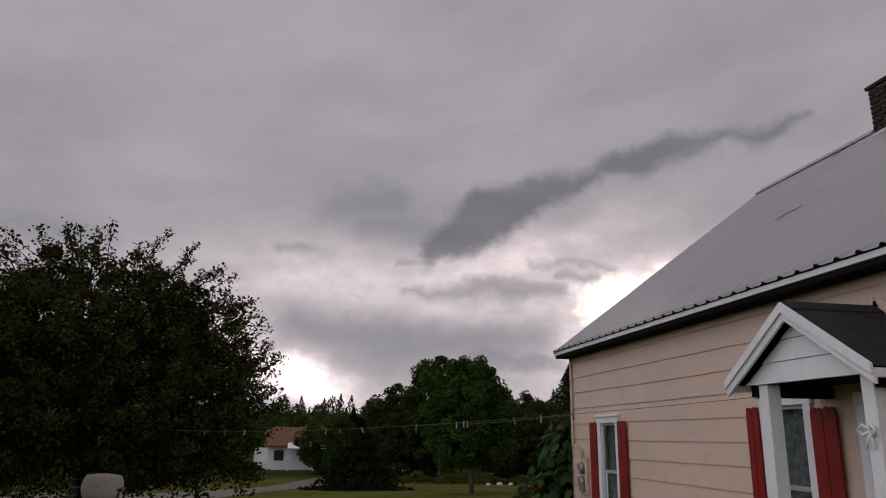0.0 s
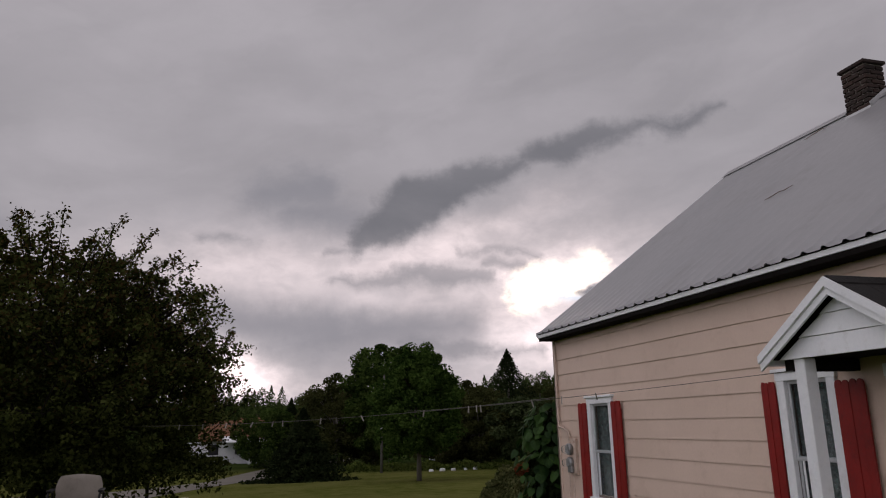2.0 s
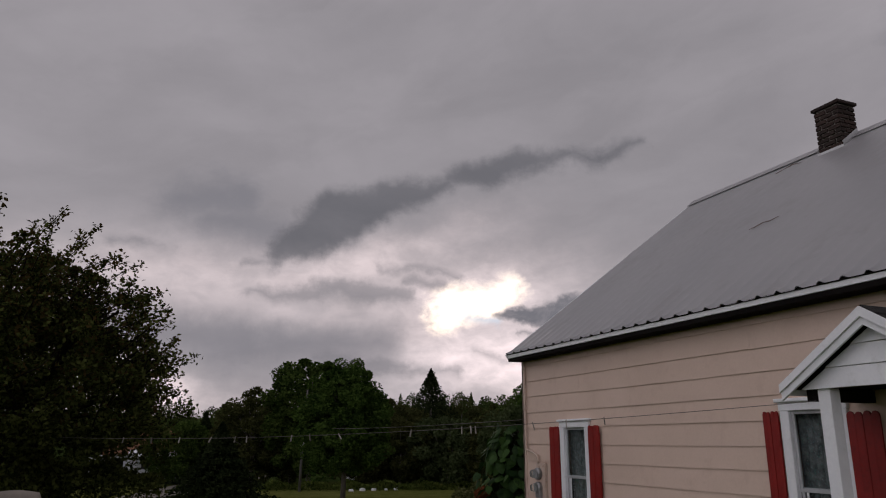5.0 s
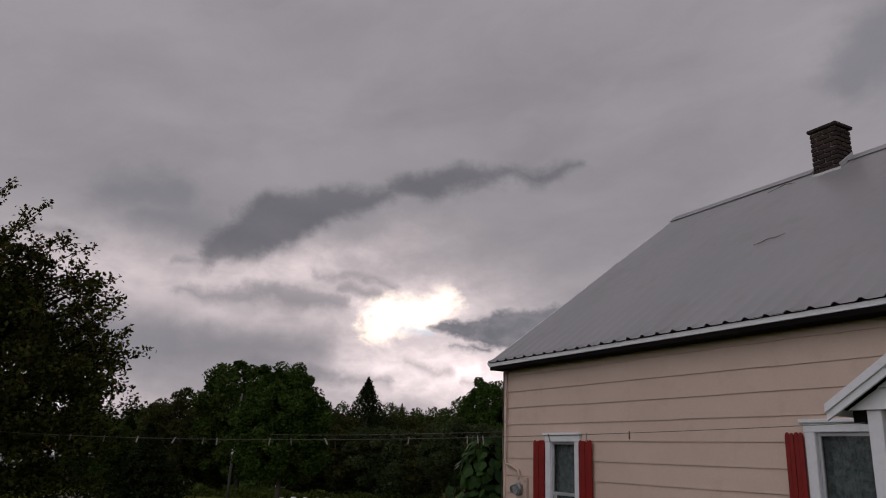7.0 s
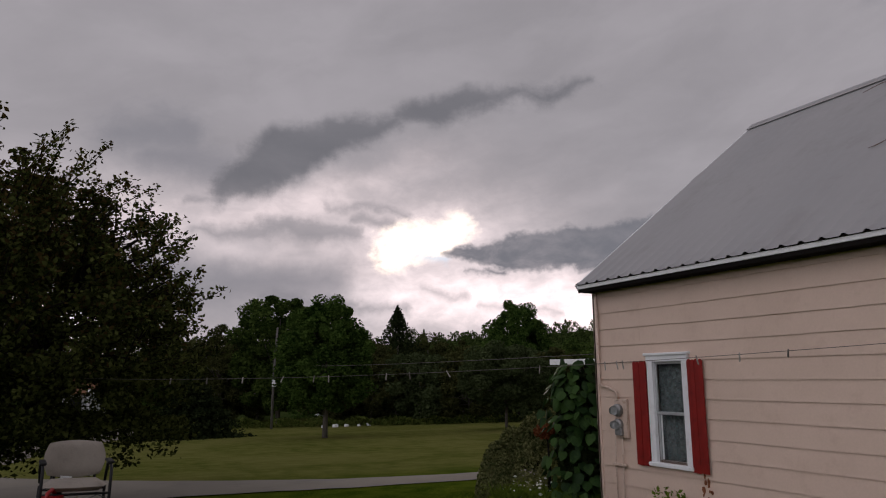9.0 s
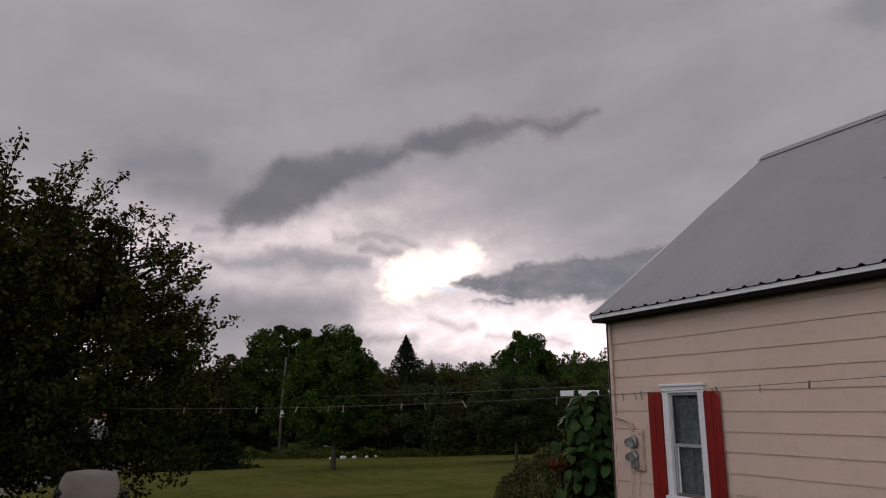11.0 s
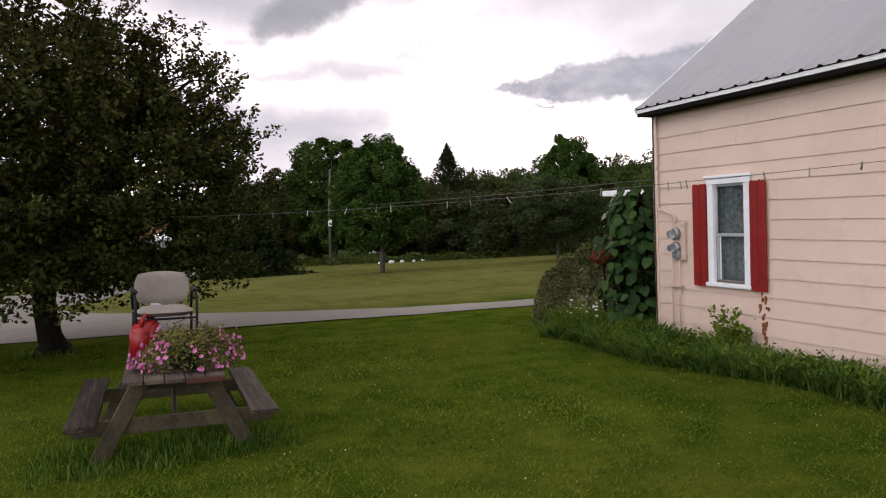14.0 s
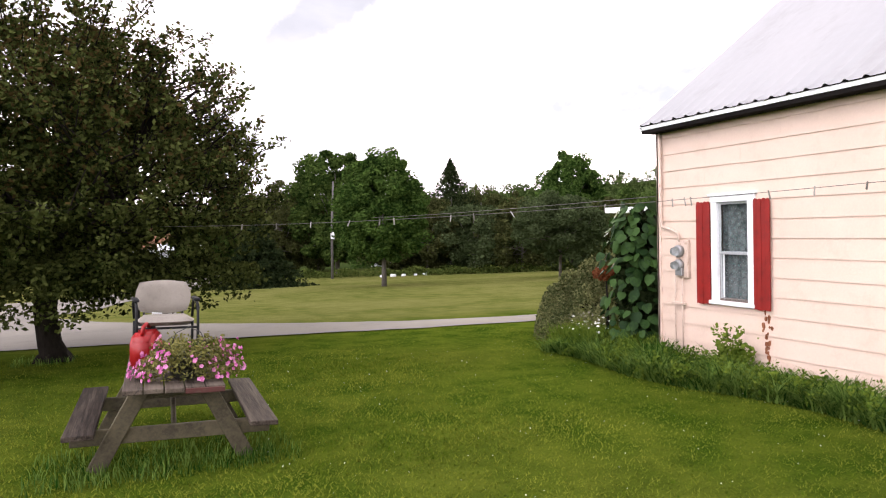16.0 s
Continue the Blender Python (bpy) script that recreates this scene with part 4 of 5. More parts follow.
# ---- trees ----
def build_apple():
    """Old spreading apple tree: leaning trunk, crooked limbs, twigs carrying single leaves."""
    bx, by = -4.02, 16.1
    z0 = slope(by)
    t = thing("apple_tree", Matrix.Translation((bx, by, z0)), "old spreading apple tree with dark sparse leaves on the lawn", "tree")
    rnd = random.Random(5)
    trunk = Geo()
    trunk.tube([(0.06, 0, -0.15), (0.03, 0, 0.05), (-0.05, 0, 0.3), (-0.1, 0, 0.8), (-0.06, 0.05, 1.25), (0.05, 0.05, 1.7)], [0.29, 0.22, 0.185, 0.17, 0.18, 0.17], 14)
    for k in range(6):
        a = k * 1.05 + 0.4
        trunk.tube([(0.02, 0, 0.22), (0.2 * math.cos(a), 0.2 * math.sin(a), 0.08), (0.34 * math.cos(a), 0.34 * math.sin(a), -0.06)], [0.07, 0.07, 0.03], 7)
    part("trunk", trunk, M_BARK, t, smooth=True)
    wood = Geo()
    leaves = []
    centre, radii = Vector((-0.3, 0.0, 2.85)), Vector((3.9, 3.7, 3.6))

    spread_at = lambda z: float(np.interp(z, (0.8, 1.6, 3.2, 3.8, 4.3, 4.8, 5.3, 5.7, 6.1), (3.3, 3.7, 3.75, 3.35, 2.9, 2.45, 1.85, 1.05, 0.05)))

    def grow(p, d, length, r, depth):
        pts, rad = [p], [r]
        steps = 4
        for k in range(steps):
            d = (d + Vector((rnd.gauss(0, 0.20), rnd.gauss(0, 0.20), rnd.gauss(0.02, 0.16)))).normalized()
            p = p + d * (length / steps)
            if math.hypot(p.x + 0.3, p.y) > spread_at(p.z) - 0.1 or p.z > 5.75 or p.z < 1.15:
                break
            q = p - centre
            over = math.sqrt((q.x / radii.x) ** 2 + (q.y / radii.y) ** 2 + (q.z / radii.z) ** 2)
            if over > 1.0:
                d = (d - Vector((q.x / radii.x ** 2, q.y / radii.y ** 2, q.z / radii.z ** 2)) * 1.6).normalized()
            pts.append(p)
            rad.append(r * (1 - 0.5 * (k + 1) / steps))
            if depth < 4 and k >= 1:
                for _ in range(2 if depth < 3 else 1):
                    side = (d + Vector((rnd.gauss(0, 0.75), rnd.gauss(0, 0.75), rnd.gauss(0.1, 0.55)))).normalized()
                    grow(p, side, length * rnd.uniform(0.55, 0.75), rad[-1] * 0.62, depth + 1)
        if len(pts) < 2:
            return
        wood.tube(pts, rad, 6 if depth < 2 else 4, False)
        if depth >= 3:
            for k in range(len(pts) - 1):
                for _ in range(24):
                    u = rnd.random()
                    q = pts[k].lerp(pts[k + 1], u)
                    leaves.append((q.x + rnd.gauss(0, 0.085), q.y + rnd.gauss(0, 0.085), q.z + rnd.gauss(0, 0.085)))

    limbs = 11
    for i in range(limbs):
        a = math.tau * i / limbs + rnd.uniform(-0.2, 0.2)
        up = rnd.uniform(0.15, 1.2)
        grow(Vector((0.03 * math.cos(a), 0.03 * math.sin(a), rnd.uniform(1.2, 1.7))), Vector((math.cos(a), math.sin(a), up)).normalized(), rnd.uniform(2.3, 3.0), 0.1, 1)
    # sprigs standing out of the crown's edge
    sprigs = []
    for i in range(230):
        a, z = rnd.uniform(0, math.tau), rnd.uniform(2.0, 5.5)
        room = spread_at(z)
        base = Vector((-0.3 + room * 0.92 * math.cos(a), room * 0.92 * math.sin(a), z))
        tip = base + Vector((math.cos(a) * rnd.uniform(0.15, 0.75), math.sin(a) * rnd.uniform(0.15, 0.75), rnd.uniform(0.05, 0.6)))
        mid = base.lerp(tip, 0.5) + Vector((0, 0, rnd.uniform(-0.06, 0.1)))
        wood.tube([base - (tip - base) * 0.6, mid, tip], [0.012, 0.008, 0.004], 4, False)
        for _ in range(60):
            q = base.lerp(tip, rnd.random() ** 0.7)
            sprigs.append((q.x + rnd.gauss(0, 0.055), q.y + rnd.gauss(0, 0.055), q.z + rnd.gauss(0, 0.055)))
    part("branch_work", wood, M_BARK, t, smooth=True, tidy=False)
    pts = np.array(leaves)
    # hanging skirt of low shoots
    n = 130
    ang = rng.uniform(0, math.tau, n)
    rad = rng.uniform(1.2, 3.6, n)
    low = []
    for a, r in zip(ang, rad):
        r = min(r, 3.45)
        top_z = 2.0 - 0.15 * r
        end_z = rng.uniform(0.75, 1.4)
        for _ in range(170):
            u = rng.uniform(0, 1)
            low.append((-0.5 + math.cos(a) * (r + 0.25 * u) + rng.normal(0, 0.13), math.sin(a) * (r + 0.25 * u) + rng.normal(0, 0.13), top_z + (end_z - top_z) * u))
    pts = np.concatenate([pts, np.array(low)])
    # leaves gathered on the spurs inside the crown
    fill, _ = crown_points(92000, tuple(centre), (radii.x * 0.95, radii.y * 0.93, radii.z * 0.78), 620, 0.145, 0.3)
    fill = fill[(fill[:, 2] > 1.35) | (rng.uniform(0, 1, len(fill)) < 0.15)]
    pts = np.concatenate([pts, fill[fill[:, 2] > 0.75]])
    top, _ = crown_points(30000, (-0.3, 0.0, 4.1), (2.5, 2.4, 1.6), 240, 0.13, 0.3)
    pts = np.concatenate([pts, top])
    # the crown narrows upwards; ragged edge
    ax = pts[:, 0] + 0.3
    ang = np.arctan2(pts[:, 1], ax)
    ragged = 0.28 * np.sin(ang * 5 + pts[:, 2] * 2.1) + 0.26 * np.sin(ang * 11 - pts[:, 2] * 4.3) - 0.05 + rng.normal(0, 0.1, len(pts))
    reach = np.array([spread_at(z) for z in pts[:, 2]])
    pts = pts[np.hypot(ax, pts[:, 1]) < reach + ragged]
    # sky shows through the open upper crown
    pts = pts[(pts[:, 2] < 3.2) | (np.sin(pts[:, 0] * 3.3 + 0.7) * np.sin(pts[:, 1] * 3.7) * np.sin(pts[:, 2] * 4.1) < 0.36)]
    pts = np.concatenate([pts, np.array(sprigs)])
    pick = rng.uniform(0, 1, len(pts)) + 0.12 * (pts[:, 2] - 3.5) > 0.82
    for mask, mt in ((~pick, M_APPLE), (pick, M_APPLE_RED)):
        v, faces = leaf_geo(pts[mask], 0.078, 0.2)
        part("crown", array_mesh("crown", v, faces, mt), mt, t)


build_apple()
broad_tree("maple_tree", 11.6, 58.0, 8.5, 3.6, M_MAPLE, "tall round-topped dark green maple at the field edge", 44000, 0.19, 0.06, 130)
broad_tree("maple_tree", 8.55, 37.3, 5.95, 2.35, M_MAPLE2, "bright green young maple with a pale bare trunk", 38000, 0.13, 0.16, 170, taper=0.42)
broad_tree("maple_tree", 30.0, 53.5, 8.4, 3.0, M_MAPLE2, "tall green maple narrowing to an uneven top", 34000, 0.17, 0.1, 150, taper=0.42)
broad_tree("poplar_tree", 25.8, 55.0, 5.4, 1.0, M_OLIVE, "thin yellowing tree beside a maple", 2400, 0.2, 0.2, 18)
broad_tree("crab_tree", 18.2, 36.4, 3.7, 2.4, M_GREYLEAF, "low rounded grey-green tree on the field edge", 24000, 0.12, 0.26, 80)
spruce_tree(24.2, 64.5, 8.6, 8.4, "pointed dark spruce rising above the thicket", 15000, 0.20, 24)
spruce_tree(3.5, 44.5, 3.0, 3.5, "low broad dark spruce on the lawn", 20000, 0.19, 16)
spruce_tree(4.6, 66.0, 4.4, 3.4, "pointed dark spruce standing above the woods", 7000, 0.22, 20)
for x, y, top, r, mt in ((14.8, 55, 4.6, 2.7, M_OLIVE), (17.5, 54, 4.0, 2.8, M_OLIVE), (20.5, 52, 4.0, 2.8, M_GREYLEAF), (23.5, 50, 4.0, 2.9, M_OLIVE), (26.5, 48, 4.4, 2.8, M_GREYLEAF),
                         (29.0, 46, 4.0, 2.8, M_OLIVE), (7.6, 60, 6.2, 3.0, M_OLIVE), (3.0, 64, 3.6, 2.8, M_MAPLE), (32, 47, 4.6, 3.2, M_MAPLE), (20, 62, 5.6, 3.2, M_OLIVE), (28, 66, 6.0, 3.4, M_OLIVE),
                         (34, 58, 5.4, 3.6, M_MAPLE), (11, 62, 5.0, 3.4, M_OLIVE), (-16, 46, 5.5, 3.4, M_OLIVE), (-22, 44, 6.5, 3.8, M_MAPLE), (-12, 62, 4.6, 3.4, M_MAPLE)):
    broad_tree("thicket_tree", x, y, top, r, mt, "bushy dark tree in the thicket behind the field", 15000, 0.17, 0.0, 70, group="thicket")


def far_woods():
    """Woods all round on rising ground: many small crowns, a few pointed ones."""
    pts = []
    rnd = np.random.default_rng(3)
    hill = lambda a, d: -1.3 + max(0.0, d - 75) * (0.045 + 0.075 * max(0.0, math.sin(a - 0.05)) ** 1.2)
    for ring, (d0, count) in enumerate(((82, 150), (100, 170), (125, 190), (160, 200), (205, 220), (260, 240))):
        for i in range(count):
            a = math.tau * (i + rnd.uniform(-0.4, 0.4)) / count
            d = d0 * rnd.uniform(0.93, 1.08)
            x, y = d * math.sin(a), 5 + d * math.cos(a)
            ahead = -0.9 < (a if a < math.pi else a - math.tau) < 1.3
            z = hill(a, d)
            tall = rnd.uniform(3.2, 5.2) * (1 + (d0 - 82) / 260)
            r = tall * rnd.uniform(0.3, 0.45)
            n = 430 if ahead else 60
            cone = rnd.uniform() < 0.3
            if cone:
                k = rnd.uniform(0, 1, n)
                w = r * 1.15 * (1 - k) * rnd.uniform(0.1, 1.0, n) ** 0.6
                an = rnd.uniform(0, math.tau, n)
                p = np.stack([np.cos(an) * w, np.sin(an) * w, tall * (0.1 + 1.05 * k)], 1)
            else:
                p = rnd.normal(size=(n, 3))
                p /= np.linalg.norm(p, axis=1)[:, None]
                p = p * np.array((r, r, tall * 0.5)) * rnd.uniform(0.6, 1.05, n)[:, None] + np.array((0, 0, tall * 0.52))
            pts.append(np.concatenate([p + np.array((x, y, z)), np.full((n, 1), (0.30 + 0.002 * d) * (0.7 if cone else 1.0))], 1))
    pts = np.concatenate(pts)
    v, faces = leaf_geo(pts[:, :3], pts[:, 3])
    ob = part("far_woods", array_mesh("far_woods", v, faces, M_WOODS), M_WOODS)
    tagged(ob, "dark mixed woods on rising ground all round", "woods", kind="stuff")
    geo = Geo()
    n_a, ds = 96, (76, 90, 120, 160, 210, 280, 420)
    for d in ds:
        for i in range(n_a):
            a = math.tau * i / n_a
            geo.v.append((d * math.sin(a), 5 + d * math.cos(a), hill(a, d) - 0.4))
    for j in range(len(ds) - 1):
        for i in range(n_a):
            geo.f.append((j * n_a + i, j * n_a + (i + 1) % n_a, (j + 1) * n_a + (i + 1) % n_a, (j + 1) * n_a + i))
    tagged(part("wooded_slope", geo, M_WOODS, smooth=True), "dark wooded rising ground behind the field", "hillside", kind="structure")


far_woods()


def field_edge():
    """Low brush and long grass where the field meets the trees."""
    n = 9000
    x = rng.uniform(2.0, 33.0, n)
    y = 54.5 - 0.36 * (x - 8).clip(0) + rng.normal(0, 0.5, n)
    z = np.array([slope(v) for v in y]) + rng.uniform(0, 1, n) * (0.35 + 0.3 * np.sin(x * 1.3) ** 2)
    v, faces = leaf_geo(np.stack([x, y, z], 1), 0.17)
    tagged(part("field_edge_brush", array_mesh("field_edge_brush", v, faces, M_WEED_FAR), M_WEED_FAR), "low brush and long grass along the field edge", "brush", kind="stuff")


M_WEED_FAR = leaf_of("field_edge_leaf", (0.035, 0.055, 0.012), (0.10, 0.125, 0.03))
field_edge()


# ---- lawn things ----
TABLE_AT = pose(-2.52, 9.1, 0.0, 0, 1.8, -1.2)


def build_table():
    t = thing("picnic_table", TABLE_AT, "weathered grey wooden picnic table with attached benches", "picnic table")
    L, W, H = 1.9, 0.78, 0.68
    n = 5
    w = W / n
    for i in range(n):
        g_ = Geo().board((w - 0.008, L, 0.038), Matrix.Translation((-W / 2 + w * (i + 0.5), L / 2 + 0.012 * math.sin(i * 2.2), H - 0.019)), 0.005)
        part("top_plank", g_, M_OLDWOOD, t)
    part("edge_strip", Geo().block((0.08, -0.014, H - 0.05), (W / 2 - 0.01, 0.0, H - 0.008), 0.003), M_REDPAINT, t, "strip with faded red paint")
    part("edge_strip", Geo().block((-W / 2 + 0.08, 0.3, H - 0.12), (W / 2 - 0.08, 0.34, H - 0.04), 0.004), M_LEGWOOD, t)
    for s in (-1, 1):
        for k in range(1):
            g_ = Geo().board((0.225, L + 0.04, 0.04), Matrix.Translation((s * 0.69, L / 2 - 0.04, 0.355)) @ pose(0, 0, 0, 0, s * 1.0, 0), 0.006)
            part("bench_plank", g_, M_OLDWOOD, t)
    for y in (0.26, L - 0.3):
        for s in (-1, 1):
            foot, head = Vector((s * 0.59, y, 0.0)), Vector((s * 0.25, y, H - 0.04))
            mid, way_ = (foot + head) / 2, head - foot
            ang = math.degrees(math.atan2(way_.x, way_.z))
            part("leg", Geo().board((0.135, 0.04, way_.length + 0.03), Matrix.Translation(mid) @ pose(0, 0, 0, 0, ang, 0), 0.006), M_LEGWOOD, t)
        dy = 0.042 if y < 1 else -0.042
        part("cross_beam", Geo().block((-0.78, y + dy - 0.02, 0.20), (0.78, y + dy + 0.02, 0.325), 0.006), M_LEGWOOD, t)
        part("top_batten", Geo().block((-0.36, y + dy - 0.02, H - 0.13), (0.36, y + dy + 0.02, H - 0.04), 0.006), M_LEGWOOD, t)
    part("brace", Geo().tube([(0.0, 0.32, 0.30), (0.0, 0.9, H - 0.05)], 0.022, 6), M_LEGWOOD, t)


build_table()
TOP = 0.68


def rounded_panel(w, h, d, bulge, n=9):
    """Upholstered panel with soft corners, thickest in the middle, lying in x and z."""
    geo = Geo()
    for side in (1, -1):
        base = len(geo.v)
        for j in range(n):
            for i in range(n):
                u, v = 2 * i / (n - 1) - 1, 2 * j / (n - 1) - 1
                q = max(abs(u), abs(v))
                l = math.hypot(u, v) or 1
                k = q * (1 - 0.16 * (q ** 3) * (1 - q / l) / 0.293)
                x, z = u / l * k * l / q * 1.0 if q else 0.0, v / l * k * l / q * 1.0 if q else 0.0
                edge = math.sqrt(max(0.0, 1 - q ** 4))
                geo.v.append((x * w / 2, side * (d / 2 * edge) + bulge * (1 - u * u), z * h / 2))
        for j in range(n - 1):
            for i in range(n - 1):
                a = base + j * n + i
                geo.f.append((a, a + 1, a + n + 1, a + n))
    return geo


def build_chair():
    """Stacking office arm chair standing on the table, facing the house side of the lawn."""
    at = TABLE_AT @ pose(-0.05, 1.32, TOP - 0.01, 0, 0, 4) @ Matrix.Diagonal((1.05, 1.0, 0.94, 1))
    c = thing("armchair", at, "beige fabric office armchair with black frame standing on the picnic table", "chair")
    part("backrest", rounded_panel(0.49, 0.36, 0.07, 0.045), M_FABRIC, c, smooth=True, at=pose(0, 0.25, 0.66, -10, 0, 0))
    part("seat", rounded_panel(0.50, 0.46, 0.10, 0.0), M_FABRIC, c, smooth=True, at=pose(0, 0.02, 0.44, 90, 0, 0))
    for s in (-1, 1):
        leg = Geo()
        leg.tube([(s * 0.252, -0.20, 0.012), (s * 0.257, -0.21, 0.40), (s * 0.257, -0.20, 0.60), (s * 0.257, -0.13, 0.635), (s * 0.257, 0.14, 0.63), (s * 0.265, 0.22, 0.60), (s * 0.255, 0.235, 0.44)], 0.0125, 8)
        part("side_tube", leg, M_BLACK, c, smooth=True)
        part("back_leg", Geo().tube([(s * 0.255, 0.20, 0.42), (s * 0.26, 0.30, 0.012)], 0.0125, 8), M_BLACK, c, smooth=True)
        part("arm_pad", Geo().block((s * 0.257 - 0.027, -0.16, 0.64), (s * 0.257 + 0.027, 0.14, 0.668), 0.012), M_BLACK, c)
        part("back_bracket", Geo().tube([(s * 0.17, 0.18, 0.40), (s * 0.17, 0.257, 0.45), (s * 0.17, 0.257, 0.60)], 0.011, 7), M_BLACK, c, smooth=True)
    part("seat_rail", Geo().tube([(-0.27, -0.15, 0.375), (0.27, -0.15, 0.375)], 0.012, 8), M_BLACK, c, smooth=True)
    part("seat_rail", Geo().tube([(-0.255, 0.19, 0.38), (0.255, 0.19, 0.38)], 0.012, 8), M_BLACK, c, smooth=True)
    part("paper_tag", Geo().board((0.09, 0.004, 0.03), pose(-0.06, 0.21, 0.485, 20, 8, 0), 0.001), M_WHITE, c, "torn white tag")


build_chair()


def build_fuel_can():
    at = TABLE_AT @ pose(-0.22, 1.12, TOP, 0, 0, 70)
    c = thing("fuel_can", at, "red plastic fuel can on the picnic table", "fuel can")
    out = [(-0.16, 0.0), (0.16, 0.0), (0.16, 0.22), (0.10, 0.33), (0.03, 0.35), (-0.10, 0.31), (-0.16, 0.24)]
    b = bmesh.new()
    me = Geo().prism(out, -0.10, 0.10, "y").mesh("body", M_REDPLASTIC)
    b.from_mesh(me)
    bmesh.ops.bevel(b, geom=list(b.edges), offset=0.025, segments=3, affect="EDGES")
    b.to_mesh(me)
    b.free()
    me.shade_smooth()
    part("body", me, M_REDPLASTIC, c)
    part("handle", Geo().tube([(-0.10, 0, 0.30), (-0.08, 0, 0.37), (0.03, 0, 0.40), (0.07, 0, 0.34)], 0.018, 8), M_REDPLASTIC, c, smooth=True)
    part("cap", Geo().lathe([(0.032, 0.0), (0.032, 0.05), (0.02, 0.06)], 14, pose(0.115, 0, 0.31, 0, 35, 0)), M_BLACK, c, smooth=True)


build_fuel_can()


def build_planter():
    at = TABLE_AT @ pose(0.12, 0.46, TOP, 0, 0, 0)
    p = thing("flower_pot", at, "dark hanging pot overflowing with pink petunias on the table", "flower pot")
    part("pot", Geo().lathe([(0.10, 0.0), (0.15, 0.03), (0.165, 0.17), (0.178, 0.175), (0.178, 0.195), (0.155, 0.195), (0.14, 0.16)], 26), M_POT, p, smooth=True)
    part("hanger", Geo().tube([(-0.17, 0, 0.19), (-0.1, 0, 0.38), (0.0, 0, 0.43), (0.1, 0, 0.38), (0.17, 0, 0.19)], 0.004, 6), M_POT, p, smooth=True)
    r = np.random.default_rng(11)
    def spots(n, grow):
        a = r.uniform(0, math.tau, n)
        k = r.uniform(0, 1, n) ** 0.5
        rad = (0.05 + 0.33 * k) * grow
        z = 0.27 + 0.05 * np.sin(a * 3 + 1) - 0.23 * k ** 2.0 + r.normal(0, 0.045, n)
        return np.stack([np.cos(a) * rad * 1.12, np.sin(a) * rad * 0.85, np.clip(z, 0.03, 0.45)], 1)
    v, faces = leaf_geo(spots(3600, 1.0), 0.034, 0.2)
    part("foliage", array_mesh("foliage", v, faces, M_PLANT), M_PLANT, p)
    stems = Geo()
    for q in spots(60, 1.0):
        stems.tube([(q[0] * 0.2, q[1] * 0.2, 0.19), (q[0] * 0.7, q[1] * 0.7, q[2] + 0.04), tuple(q)], 0.003, 4, False)
    part("stems", stems, M_PLANT, p)
    flower = Geo()
    n = 15
    flower.v.append((0, 0, -0.018))
    for ring, rr, zz in ((0, 0.014, -0.002), (1, 0.034, 0.010)):
        for j in range(n):
            a = math.tau * j / n
            wave = 1.0 + (0.16 * math.cos(5 * a) if ring else 0)
            flower.v.append((rr * wave * math.cos(a), rr * wave * math.sin(a), zz + (0.003 * math.sin(5 * a) if ring else 0)))
    for j in range(n):
        flower.f.append((0, 1 + j, 1 + (j + 1) % n))
        flower.f.append((1 + j, 1 + n + j, 1 + n + (j + 1) % n, 1 + (j + 1) % n))
    me = flower.mesh("blossom", M_PETAL, True)
    for q in spots(340, 1.1):
        if (math.hypot(q[0], q[1]) < 0.24 and r.uniform() < 0.8) or abs(q[0] + 0.08) < 0.07:
            continue
        out = Vector((q[0], q[1], 0.12)).normalized() + Vector((r.normal(0, 0.3), r.normal(0, 0.3), r.normal(0.1, 0.3)))
        m = out.to_track_quat("Z", "Y").to_matrix().to_4x4()
        part("blossom", me, M_PETAL, p, at=Matrix.Translation(Vector(q) + out.normalized() * 0.02) @ m @ Matrix.Scale(r.uniform(0.34, 0.66), 4))


build_planter()


